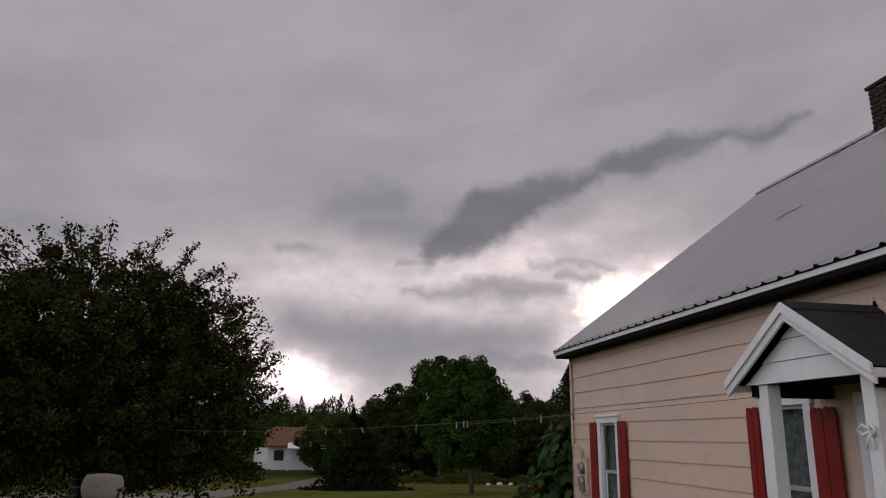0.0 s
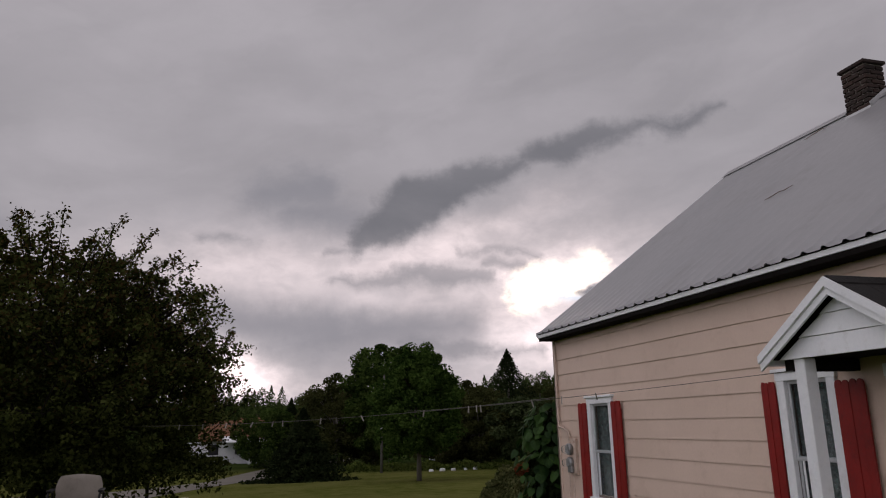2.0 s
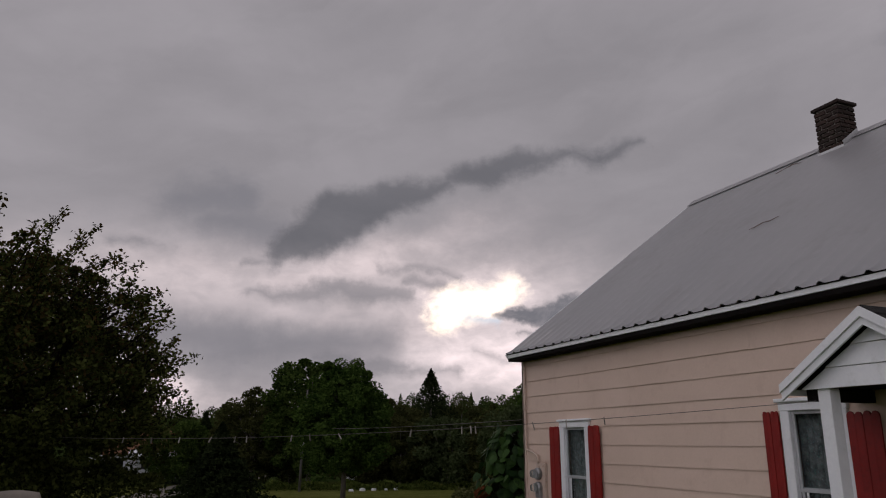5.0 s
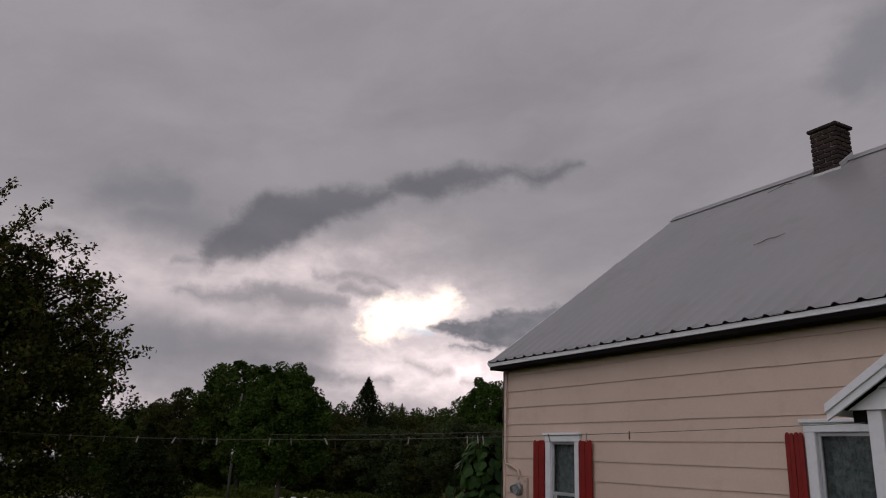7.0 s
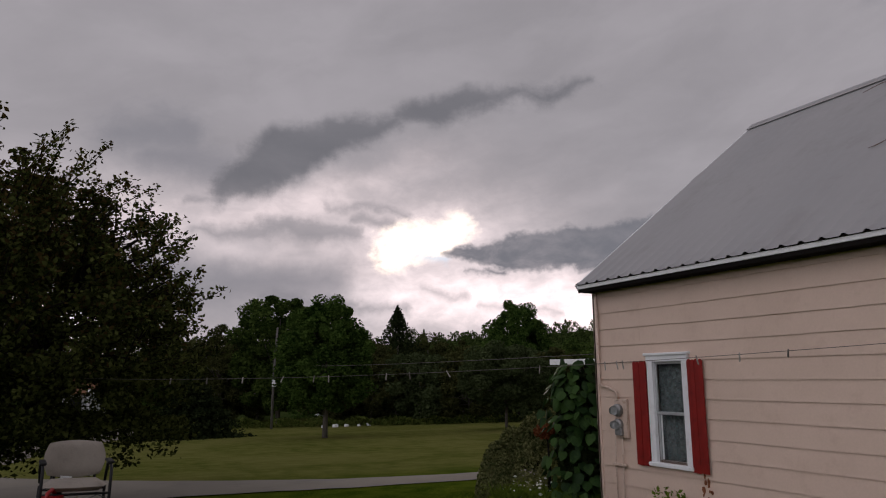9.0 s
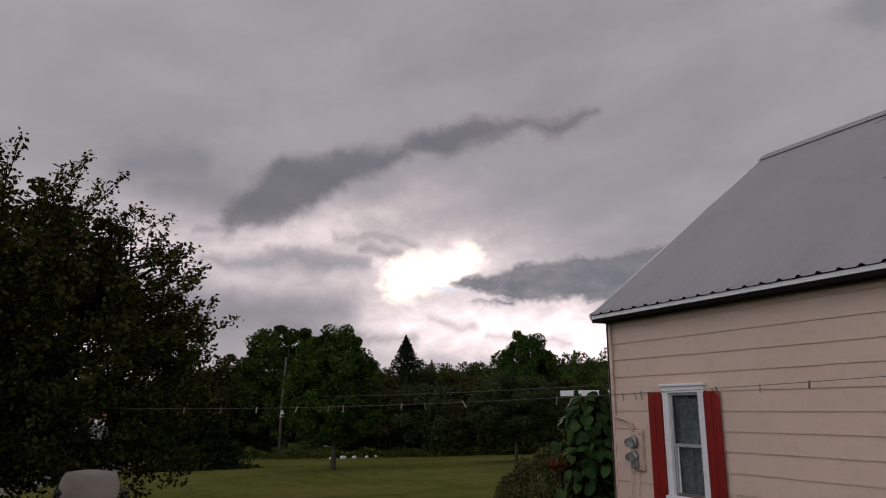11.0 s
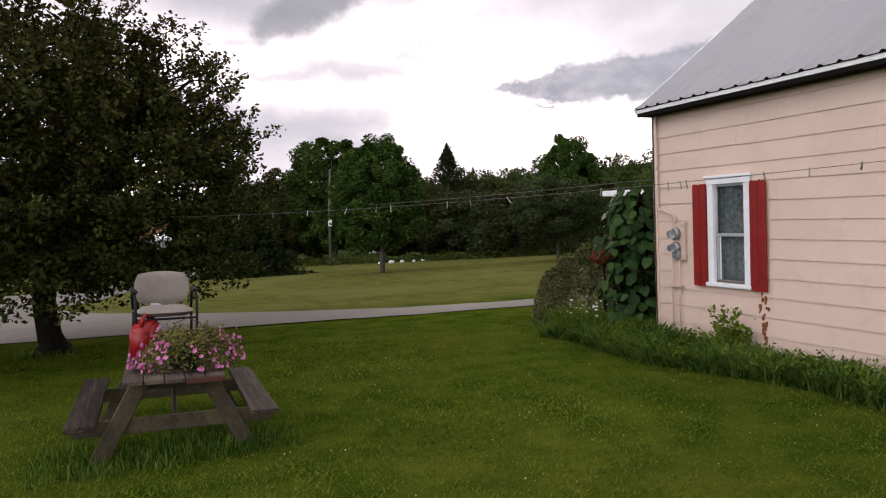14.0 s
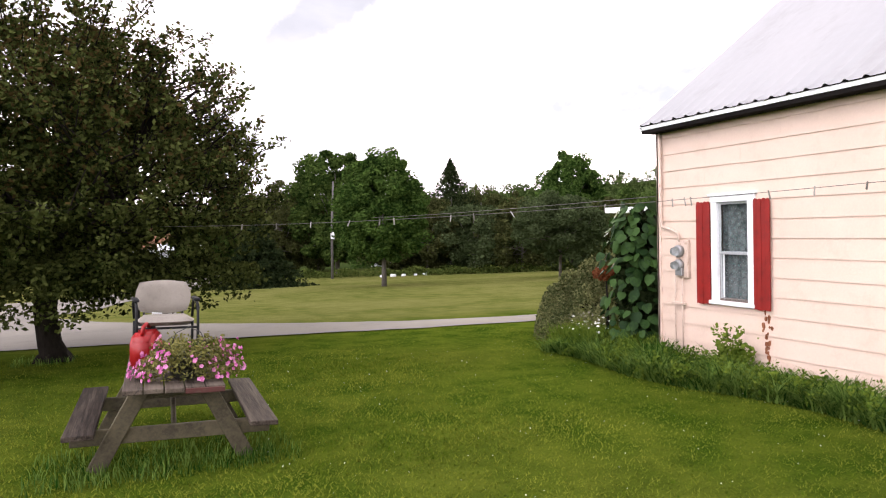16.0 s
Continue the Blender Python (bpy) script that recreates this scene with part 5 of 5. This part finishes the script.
# ---- by the house wall ----
def build_meter():
    x = WALL_X - 0.02
    e = thing("electric_meter", Matrix.Translation((0, 0, 0)), "grey electric meter with two glass dials on the house wall", "electric meter")
    y = 10.83
    part("back_board", Geo().block((x - 0.03, 10.66, 1.17), (x + 0.02, 10.90, 1.68), 0.006), M_CONDUIT, e)
    for z, rr in ((1.53, 0.068), (1.34, 0.064)):
        part("socket", Geo().lathe([(rr + 0.015, 0.0), (rr + 0.015, 0.05), (rr, 0.06)], 22, pose(x - 0.028, y - 0.02, z, 0, -90, 0)), M_METER, e, smooth=True)
        d = part("dial_cover", Geo().lathe([(rr - 0.006, 0.055), (rr - 0.006, 0.10), (rr * 0.7, 0.135), (rr * 0.3, 0.145)], 20, pose(x - 0.028, y - 0.02, z, 0, -90, 0)), M_GLASS, e, smooth=True)
        d.visible_shadow = False
        part("dial", Geo().lathe([(rr - 0.02, 0.056), (rr - 0.02, 0.07)], 18, pose(x - 0.028, y - 0.02, z, 0, -90, 0)), M_METER, e)
    part("seal_box", Geo().block((x - 0.08, 10.73, 1.20), (x - 0.03, 10.86, 1.30), 0.008), M_METER, e)
    part("conduit", Geo().tube([(x - 0.02, 11.2, 3.2), (x - 0.02, 11.2, 1.95), (x - 0.03, 11.17, 1.86), (x - 0.03, 11.0, 1.83), (x - 0.03, 10.86, 1.78), (x - 0.03, 10.82, 1.66)], 0.018, 8), M_CONDUIT, e, smooth=True)
    for yy in (10.78, 10.92):
        part("conduit", Geo().tube([(x - 0.02, yy, 1.2), (x - 0.02, yy + 0.01, 0.7), (x - 0.02, yy, 0.12)], 0.009, 8), M_CONDUIT, e, smooth=True)
    part("clamp", Geo().block((x - 0.045, 10.72, 0.80), (x, 10.98, 0.83), 0.003), M_CONDUIT, e)


build_meter()


def build_rust():
    r = random.Random(4)
    rows = [(0.79, 0.04, 3), (0.70, 0.03, 3), (0.64, 0.09, 5), (0.54, 0.03, 3), (0.42, 0.03, 6), (0.33, 0.035, 6)]
    for z, w, n in rows:
        for _ in range(n):
            y, zz, s = 9.375 + r.uniform(-w, w), z + r.uniform(-0.05, 0.05), r.uniform(0.006, 0.016)
            ring = [(WALL_X - 0.019, y + s * r.uniform(0.5, 1) * math.cos(k * 0.785), zz + s * r.uniform(1.2, 3.2) * math.sin(k * 0.785)) for k in range(8)]
            back_ring = [(WALL_X + 0.01, q[1], q[2]) for q in ring]
            flake = Geo().add(ring + back_ring, [tuple(range(8))] + [(k, k + 8, (k + 1) % 8 + 8, (k + 1) % 8) for k in range(8)])
            part("peeling_patch", flake, M_RUST, house, "rust-coloured flake of bare siding")


build_rust()


def blades(name, xy, z, height, width, lean, material, label, category):
    """Curved grass blades, three joints each, in one object."""
    n = len(xy)
    a = rng.uniform(0, math.tau, n)
    h = height * rng.uniform(0.55, 1.25, n)
    w = width * rng.uniform(0.7, 1.3, n)
    le = lean * h * rng.uniform(0.2, 1.3, n)
    side = np.stack([-np.sin(a), np.cos(a), np.zeros(n)], 1)
    to = np.stack([np.cos(a), np.sin(a), np.zeros(n)], 1)
    p0 = np.stack([xy[:, 0], xy[:, 1], z - 0.02], 1)
    up = np.array((0, 0, 1.0))
    p1 = p0 + up * (h * 0.55)[:, None] + to * (le * 0.3)[:, None]
    p2 = p0 + up * (h * 0.95)[:, None] + to * le[:, None]
    v = np.stack([p0 - side * w[:, None], p0 + side * w[:, None], p1 + side * w[:, None] * 0.75, p1 - side * w[:, None] * 0.75, p2], 1).reshape(-1, 3)
    k = np.arange(n)[:, None] * 5
    faces = np.concatenate([k + np.array([[0, 1, 2]]), k + np.array([[0, 2, 3]]), k + np.array([[3, 2, 4]])], 0)
    ob = part(name, array_mesh(name, v, faces, material), material)
    tagged(ob, label, category, kind="stuff")


def scatter(n, x0, x1, y0, y1):
    return np.stack([rng.uniform(x0, x1, n), rng.uniform(y0, y1, n)], 1)


def build_grass():
    bed = scatter(36000, 2.75, 4.1, 4.2, 12.6)
    edge = 3.15 + 0.15 * np.sin(bed[:, 1] * 1.7) + 0.09 * (9.0 - bed[:, 1]).clip(-4, 2)
    bed = bed[(bed[:, 0] > edge) & ((bed[:, 0] < 4.06) | (bed[:, 1] > 11.4)) & ~((bed[:, 0] > 3.2) & (bed[:, 1] < 5.75))]
    blades("tall_grass", bed, np.zeros(len(bed)), 0.22 + 0.08 * np.sin(bed[:, 1] * 3.1 + bed[:, 0] * 5) * np.sin(bed[:, 1] * 7.7) + 0.06 * np.sin(bed[:, 1] * 17), 0.011, 1.35, M_BLADE, "uncut tall grass along the foot of the house wall", "grass")
    spots = bed[rng.integers(0, len(bed), 420)]
    which = rng.integers(0, len(spots), 9000)
    tall = rng.uniform(0.08, 0.34, len(spots))
    k = rng.uniform(0.2, 1.0, len(which))
    p = np.stack([spots[which, 0] + rng.normal(0, 0.05, len(which)), spots[which, 1] + rng.normal(0, 0.05, len(which)), tall[which] * k + rng.normal(0, 0.015, len(which))], 1)
    v, faces = leaf_geo(p, 0.052, 0.3)
    tagged(part("bed_weeds", array_mesh("bed_weeds", v, faces, M_WEED), M_WEED), "small leafy weeds growing through the tall grass", "weeds", kind="stuff")
    lawn = scatter(230000, -6.5, 4.0, 5.4, 16.8)
    keep = rng.uniform(0, 1, len(lawn)) < (1.25 - (lawn[:, 1] - 6.3) / 9.0).clip(0.18, 1)
    lawn = lawn[keep]
    blades("lawn_grass", lawn, np.array([slope(y) for y in lawn[:, 1]]), 0.042, 0.0065, 1.2, M_LAWNBLADE, "short mown grass blades of the lawn", "grass")
    tuft = np.concatenate([scatter(900, -3.6, -1.5, 9.0, 10.0), scatter(500, -3.3, -1.7, 8.95, 9.5), scatter(260, -4.6, -3.7, 15.6, 16.5)])
    blades("grass_tufts", tuft, np.array([slope(y) for y in tuft[:, 1]]), 0.13, 0.005, 0.7, M_BLADE, "longer grass left round table legs and tree", "grass")
    clover = scatter(260, -2.0, 4.0, 6.5, 13.5)
    v, faces = leaf_geo(np.stack([clover[:, 0], clover[:, 1], np.full(len(clover), 0.045)], 1), 0.013)
    ob = part("clover_heads", array_mesh("clover_heads", v, faces, M_BLOOM), M_BLOOM)
    tagged(ob, "tiny white clover heads in the lawn", "clover", kind="stuff")


build_grass()


def build_shrubs():
    h = thing("juniper_hedge", Matrix.Translation((5.1, 13.4, 0)), "low spreading grey-green juniper mound beside the house corner", "shrub")
    n = 40000
    u = rng.uniform(0, 1, n)
    a = rng.uniform(0, math.tau, n)
    rad = np.sqrt(u)
    top = 1.28 * (1 - rad ** 2.4) ** 0.6 + 0.06
    lump = 0.10 * np.sin(a * 7 + rad * 9) + 0.06 * np.sin(a * 13 - rad * 17)
    z = top * rng.uniform(0.45, 1.0, n) ** 0.35 + lump
    x, y = np.cos(a) * rad * (1.62 + 0.1 * np.sin(5 * a)), np.sin(a) * rad * 1.15
    v, faces = leaf_geo(np.stack([x, y, z.clip(0.02)], 1), 0.055, 0.1)
    part("foliage", array_mesh("foliage", v, faces, M_HEDGE), M_HEDGE, h)
    stems = Geo()
    for k in range(14):
        b = k * 0.45
        stems.tube([(0, 0, 0), (0.6 * math.cos(b), 0.5 * math.sin(b), 0.5), (1.3 * math.cos(b), 0.95 * math.sin(b), 0.55)], [0.03, 0.02, 0.006], 5)
    part("stems", stems, M_BARK, h, smooth=True)
    r = thing("russet_shrub", Matrix.Translation((4.05, 12.5, 0)), "reddish brown dying sprigs beside the hedge", "shrub")
    p = in_ball(700) * np.array((0.22, 0.2, 0.12)) + np.array((0, 0, 1.15))
    v, faces = leaf_geo(p, 0.05)
    part("foliage", array_mesh("foliage", v, faces, M_RUSSET), M_RUSSET, r)
    part("stems", Geo().tube([(0, 0, 0), (0.03, 0, 0.6), (0, 0, 1.25)], [0.03, 0.02, 0.01], 6), M_BARK, r, smooth=True)
    # vine with broad heart leaves on a post by the corner
    vt = thing("pipe_vine", Matrix.Translation((4.28, 11.9, 0)), "dense climbing vine with broad heart-shaped leaves by the house corner", "vine")
    stems = Geo()
    for k in range(9):
        b = k * 0.7
        stems.tube([(0.25 * math.cos(b), 0.2 * math.sin(b), 0), (0.3 * math.cos(b + 1), 0.22 * math.sin(b + 1), 0.8), (0.28 * math.cos(b + 2), 0.2 * math.sin(b + 2), 1.5), (0.15 * math.cos(b), 0.15 * math.sin(b), 2.15)], 0.015, 6)
    part("stems", stems, M_BARK, vt, smooth=True)
    part("support_post", Geo().block((-0.05, -0.05, 0), (0.05, 0.05, 2.1), 0.005), M_POLE, vt)
    leaf = Geo()
    rim = []
    for k in range(14):
        a_ = math.tau * k / 14
        rr = 0.5 * (1 - 0.42 * math.exp(-((a_ - 0.0) / 0.45) ** 2) - 0.42 * math.exp(-((a_ - math.tau) / 0.45) ** 2)) * (1 + 0.55 * math.exp(-((a_ - math.pi) / 0.42) ** 2))
        rim.append((rr * math.sin(a_), -rr * math.cos(a_) * -1.0, -0.10 * (math.sin(a_) ** 2)))
    leaf.v = [(0, 0.12, 0.02)] + rim
    leaf.f = [(0, 1 + k, 1 + (k + 1) % 14) for k in range(14)]
    me = leaf.mesh("leaf", M_VINE, True)
    r2 = random.Random(9)
    for k in range(300):
        z = r2.uniform(0.15, 2.2)
        a_ = r2.uniform(math.pi * 0.75, math.pi * 2.05)
        wide = 0.6 if z < 1.6 else 0.6 - 0.3 * (z - 1.6) / 0.6
        rr = wide * r2.uniform(0.7, 1.05)
        s = r2.uniform(0.10, 0.185)
        tip = pose(0, 0, 0, 0, 0, math.degrees(a_) + 90 + r2.gauss(0, 25)) @ pose(0, 0, 0, 62 + r2.gauss(0, 16), r2.gauss(0, 14), 0)
        part("leaf", me, M_VINE, vt, at=Matrix.Translation((rr * math.cos(a_) - 0.02, rr * 0.9 * math.sin(a_), z)) @ tip @ Matrix.Scale(s, 4))
    # inner leaves borrow the dark spruce colour to paint shade inside the vine
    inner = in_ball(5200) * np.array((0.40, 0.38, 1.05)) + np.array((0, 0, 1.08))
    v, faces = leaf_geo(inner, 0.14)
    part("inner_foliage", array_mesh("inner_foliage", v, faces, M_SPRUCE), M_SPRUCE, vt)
    # flowering weeds in front of the hedge and vine
    w = np.concatenate([scatter(2600, 3.3, 4.6, 12.0, 13.0), scatter(900, 3.6, 4.4, 11.3, 12.1)])
    blades("weeds", w, np.zeros(len(w)), 0.36, 0.012, 0.8, M_WEED, "tall flowering weeds before the hedge", "weeds")
    fl = w[:70]
    v, faces = leaf_geo(np.stack([fl[:, 0], fl[:, 1], rng.uniform(0.28, 0.48, len(fl))], 1), 0.055, 0.9)
    tagged(part("weed_flowers", array_mesh("weed_flowers", v, faces, M_BLOOM), M_BLOOM), "small white flower heads among the weeds", "flowers", kind="stuff")
    b = thing("weed_bush", Matrix.Translation((3.92, 9.72, 0)), "bright green leafy weed against the house wall", "weed")
    k = rng.uniform(0, 1, 800)
    shoot = rng.integers(0, 9, 800)
    p = np.stack([0.05 * np.sin(shoot * 2.3) * k, (shoot - 4) * 0.055 * (0.3 + k), 0.05 + (0.42 + 0.16 * np.sin(shoot * 4.1)) * k], 1) + rng.normal(0, 0.035, (800, 3))
    v, faces = leaf_geo(p, 0.065)
    part("foliage", array_mesh("foliage", v, faces, M_WEED), M_WEED, b)
    part("stem", Geo().tube([(0, 0, 0), (0, 0.02, 0.5)], [0.012, 0.006], 6), M_WEED, b)


build_shrubs()


# ---- wires, poles, far things ----
def build_clothesline():
    a, b = Vector((3.41, 5.44, 2.28)), Vector((-4.05, 15.95, 2.12))
    line = lambda s: a.lerp(b, s) - Vector((0, 0, 0.19 * 4 * s * (1 - s)))
    cl = thing("clothesline", Matrix.Translation((0, 0, 0)), "thin cord clothesline strung from porch post to tree", "clothesline")
    part("cord", Geo().tube([line(i / 40) for i in range(41)], 0.0026, 6), M_POLE, cl, smooth=True)
    pin = Geo()
    pin.block((-0.005, -0.008, -0.06), (0.005, 0.008, 0.015), 0.002)
    pin.block((-0.005, -0.012, -0.06), (0.005, -0.006, -0.02), 0.002)
    me = pin.mesh("peg", M_PEG)
    r = random.Random(2)
    for s in (0.133, 0.161, 0.187, 0.235, 0.239, 0.247, 0.294, 0.368, 0.401, 0.422, 0.478, 0.493, 0.526, 0.571, 0.614, 0.66):
        m = Matrix.Translation(line(s)) @ pose(0, 0, 0, r.gauss(0, 18), r.gauss(0, 10), -35)
        ob = part("clothes_peg", me, M_PEG, at=m)
        tagged(ob, "wooden clothes peg clipped on the line", "clothes peg", "pegs on the clothesline")


M_PEG = stuff_of("grey_peg_wood", (0.12, 0.11, 0.095), (0.34, 0.32, 0.29), 0.8, 9, 60, 0.2, per_piece=1.0)
build_clothesline()


def build_pole():
    x, y = 9.7, 52.0
    z0 = slope(y)
    p = thing("utility_pole", Matrix.Translation((x, y, z0)), "leaning grey wooden utility pole with a white marker", "utility pole")
    part("shaft", Geo().tube([(-0.05, 0, -0.2), (0.0, 0, 3.5), (0.18, 0, 6.7)], [0.095, 0.08, 0.06], 10), M_POLE, p, smooth=True)
    part("marker", Geo().block((-0.13, -0.15, 2.75), (0.13, -0.12, 3.2), 0.01), M_WHITE, p, "white sign plate")
    wire = thing("service_wire", Matrix.Translation((0, 0, 0)), "overhead service wire from pole to house corner", "wire")
    a, b = Vector((9.75, 51.9, 2.95)), Vector((WALL_X - 0.02, 11.32, 2.3))
    part("cable", Geo().tube([a.lerp(b, i / 30) - Vector((0, 0, 0.12 * 4 * (i / 30) * (1 - i / 30))) for i in range(31)], [0.009 - 0.004 * i / 30 for i in range(31)], 6), M_POLE, wire, smooth=True)


build_pole()


def build_garage():
    g_ = thing("garage", pose(14.7, 27.3, slope(29), 0, 0, -40), "low white-trimmed garage beyond the hedge", "garage")
    z = 2.5 - slope(29)
    # wall is near-black so that only the white roof edge stands out
    part("wall", Geo().block((1.3, 0.3, 0), (6.2, 5.0, z), 0.01), M_SOFFIT, g_, "near-black wall below the roof edge")
    part("roof", Geo().prism([(0, z), (6.5, z), (6.5, z + 0.25), (0, z + 0.12)], 0.0, 5.3, "y"), M_ROOF, g_)
    part("fascia", Geo().block((-0.03, -0.03, z - 0.06), (6.5, 0.0, z + 0.16), 0.01), M_WHITE, g_)


build_garage()


def build_far_house():
    x, y = 1.6, 74.0
    z0 = -1.3
    fh = thing("far_house", Matrix.Translation((x, y, z0)), "white bungalow with an orange-brown roof beyond the lane", "house")
    part("wall", Geo().block((-4.5, 0, 0), (4.5, 6, 2.2), 0.01), M_WHITE, fh)
    part("wing_wall", Geo().block((-5.8, 1.5, 0), (-4.5, 5, 2.0), 0.01), M_WHITE, fh)
    part("roof", Geo().prism([(-1.2, 2.1), (3, 4.1), (7.2, 2.1), (7.2, 2.3), (3, 4.3), (-1.2, 2.3)], 2.0, 4.0, "x"), M_ORANGE, fh).matrix_basis = pose(-3, 0, 0)
    r = Geo().prism([(-0.5, 2.15), (3.0, 3.9), (6.5, 2.15), (6.5, 2.3), (3.0, 4.05), (-0.5, 2.3)], -4.8, 4.8, "x")
    part("main_roof", r, M_ORANGE, fh)
    part("porch_roof", Geo().prism([(-2.2, 2.0), (0.2, 2.5), (0.2, 2.6), (-2.2, 2.1)], -2.6, 4.7, "x"), M_WHITE, fh)
    for k in (-2.5, -0.2, 2.1, 4.5):
        part("porch_post", Geo().block((k - 0.08, -2.1, 0), (k + 0.08, -1.94, 2.05), 0.01), M_WHITE, fh)
    for k in (-3.4, -1.0, 1.6, 3.4):
        part("window", Geo().block((k - 0.45, -0.03, 0.9), (k + 0.45, 0.02, 1.85), 0.01), M_DARK, fh)
    part("chimney", Geo().block((0.5, 3.0, 3.0), (1.1, 3.5, 4.6), 0.02), M_BRICK, fh)


M_ORANGE = stuff_of("orange_brown_shingle", (0.13, 0.060, 0.028), (0.20, 0.095, 0.045), 0.9, 1.5, 20, 0.3)
build_far_house()


def build_yard_bits():
    x, y = -2.75, 22.2
    z0 = slope(y)
    p = thing("iron_post", Matrix.Translation((x, y, z0)), "thin black iron post with a brace beside the drive", "post")
    part("shaft", Geo().tube([(0, 0, -0.1), (-0.02, 0, 0.8), (0.03, 0, 1.55)], 0.045, 8), M_BLACK, p, smooth=True)
    part("brace", Geo().tube([(0.0, 0, 0.5), (0.75, 0.1, 0.1)], 0.02, 6), M_BLACK, p, smooth=True)
    b = thing("bucket", Matrix.Translation((-1.95, 23.9, slope(23.9))), "white plastic bucket on the grass", "bucket")
    part("body", Geo().lathe([(0.13, 0.0), (0.16, 0.34), (0.17, 0.345), (0.17, 0.37), (0.155, 0.37), (0.14, 0.3)], 20), M_WHITE, b, smooth=True)
    part("bail", Geo().tube([(-0.165, 0, 0.33), (-0.12, -0.12, 0.24), (0, -0.17, 0.2), (0.12, -0.12, 0.24), (0.165, 0, 0.33)], 0.005, 5), M_ALU, b)
    sh = thing("far_shed", Matrix.Translation((18.0, 66.0, -1.3)), "small white shed half hidden behind the field edge", "shed")
    part("wall", Geo().block((-0.7, 0, 0), (0.7, 1.6, 0.75), 0.01), M_WHITE, sh)
    part("roof", Geo().prism([(-0.9, 0.7), (0.9, 0.7), (0.0, 1.25)], -0.1, 1.7, "y"), M_ROOF, sh)
    stone = Geo()
    verts, faces = beam_shape((0.75, 0.5, 0.5), 0.12)
    stone.add(verts, faces)
    me = stone.mesh("stone", M_WHITE)
    for k, (xx, s) in enumerate(((16.2, 0.7), (17.0, 0.9), (17.8, 0.8), (18.7, 0.7), (19.4, 0.9))):
        tagged(part("white_stone", me, M_WHITE, at=pose(xx - 3.2, 51.2, slope(51.2) + 0.05 * s, 0, 0, 20 * k) @ Matrix.Scale(s * 0.6, 4)), "white-painted stone at the field edge", "stone", "white stones")


build_yard_bits()


def build_porch_bits():
    c = thing("wind_chime", Matrix.Translation((3.75, 4.52, 2.28)), "dark metal wind chime hung under the porch", "wind chime")
    part("cord", Geo().tube([(0, 0, 0.1), (0, 0, -0.02)], 0.002, 4), M_BLACK, c)
    part("disc", Geo().lathe([(0.04, -0.03), (0.04, -0.018)], 14), M_BLACK, c)
    for k in range(5):
        a = k * 1.257
        part("pipe", Geo().tube([(0.03 * math.cos(a), 0.03 * math.sin(a), -0.03), (0.03 * math.cos(a), 0.03 * math.sin(a), -0.2 - 0.03 * k)], 0.006, 6), M_BLACK, c, smooth=True)
    b = thing("ribbon_bow", Matrix.Translation((3.415, 4.31, 2.02)), "faded white bow tied on the porch post", "bow")
    for s in (-1, 1):
        part("loop", Geo().tube([(0, 0, 0), (-0.03, s * 0.04, 0.035), (-0.035, s * 0.07, 0.0), (-0.03, s * 0.04, -0.03), (0, 0, 0)], 0.012, 6), M_WHITE, b, smooth=True)
        part("tail", Geo().tube([(0, 0, 0), (-0.02, s * 0.02, -0.06), (-0.015, s * 0.035, -0.11)], 0.009, 5), M_WHITE, b, smooth=True)


build_porch_bits()
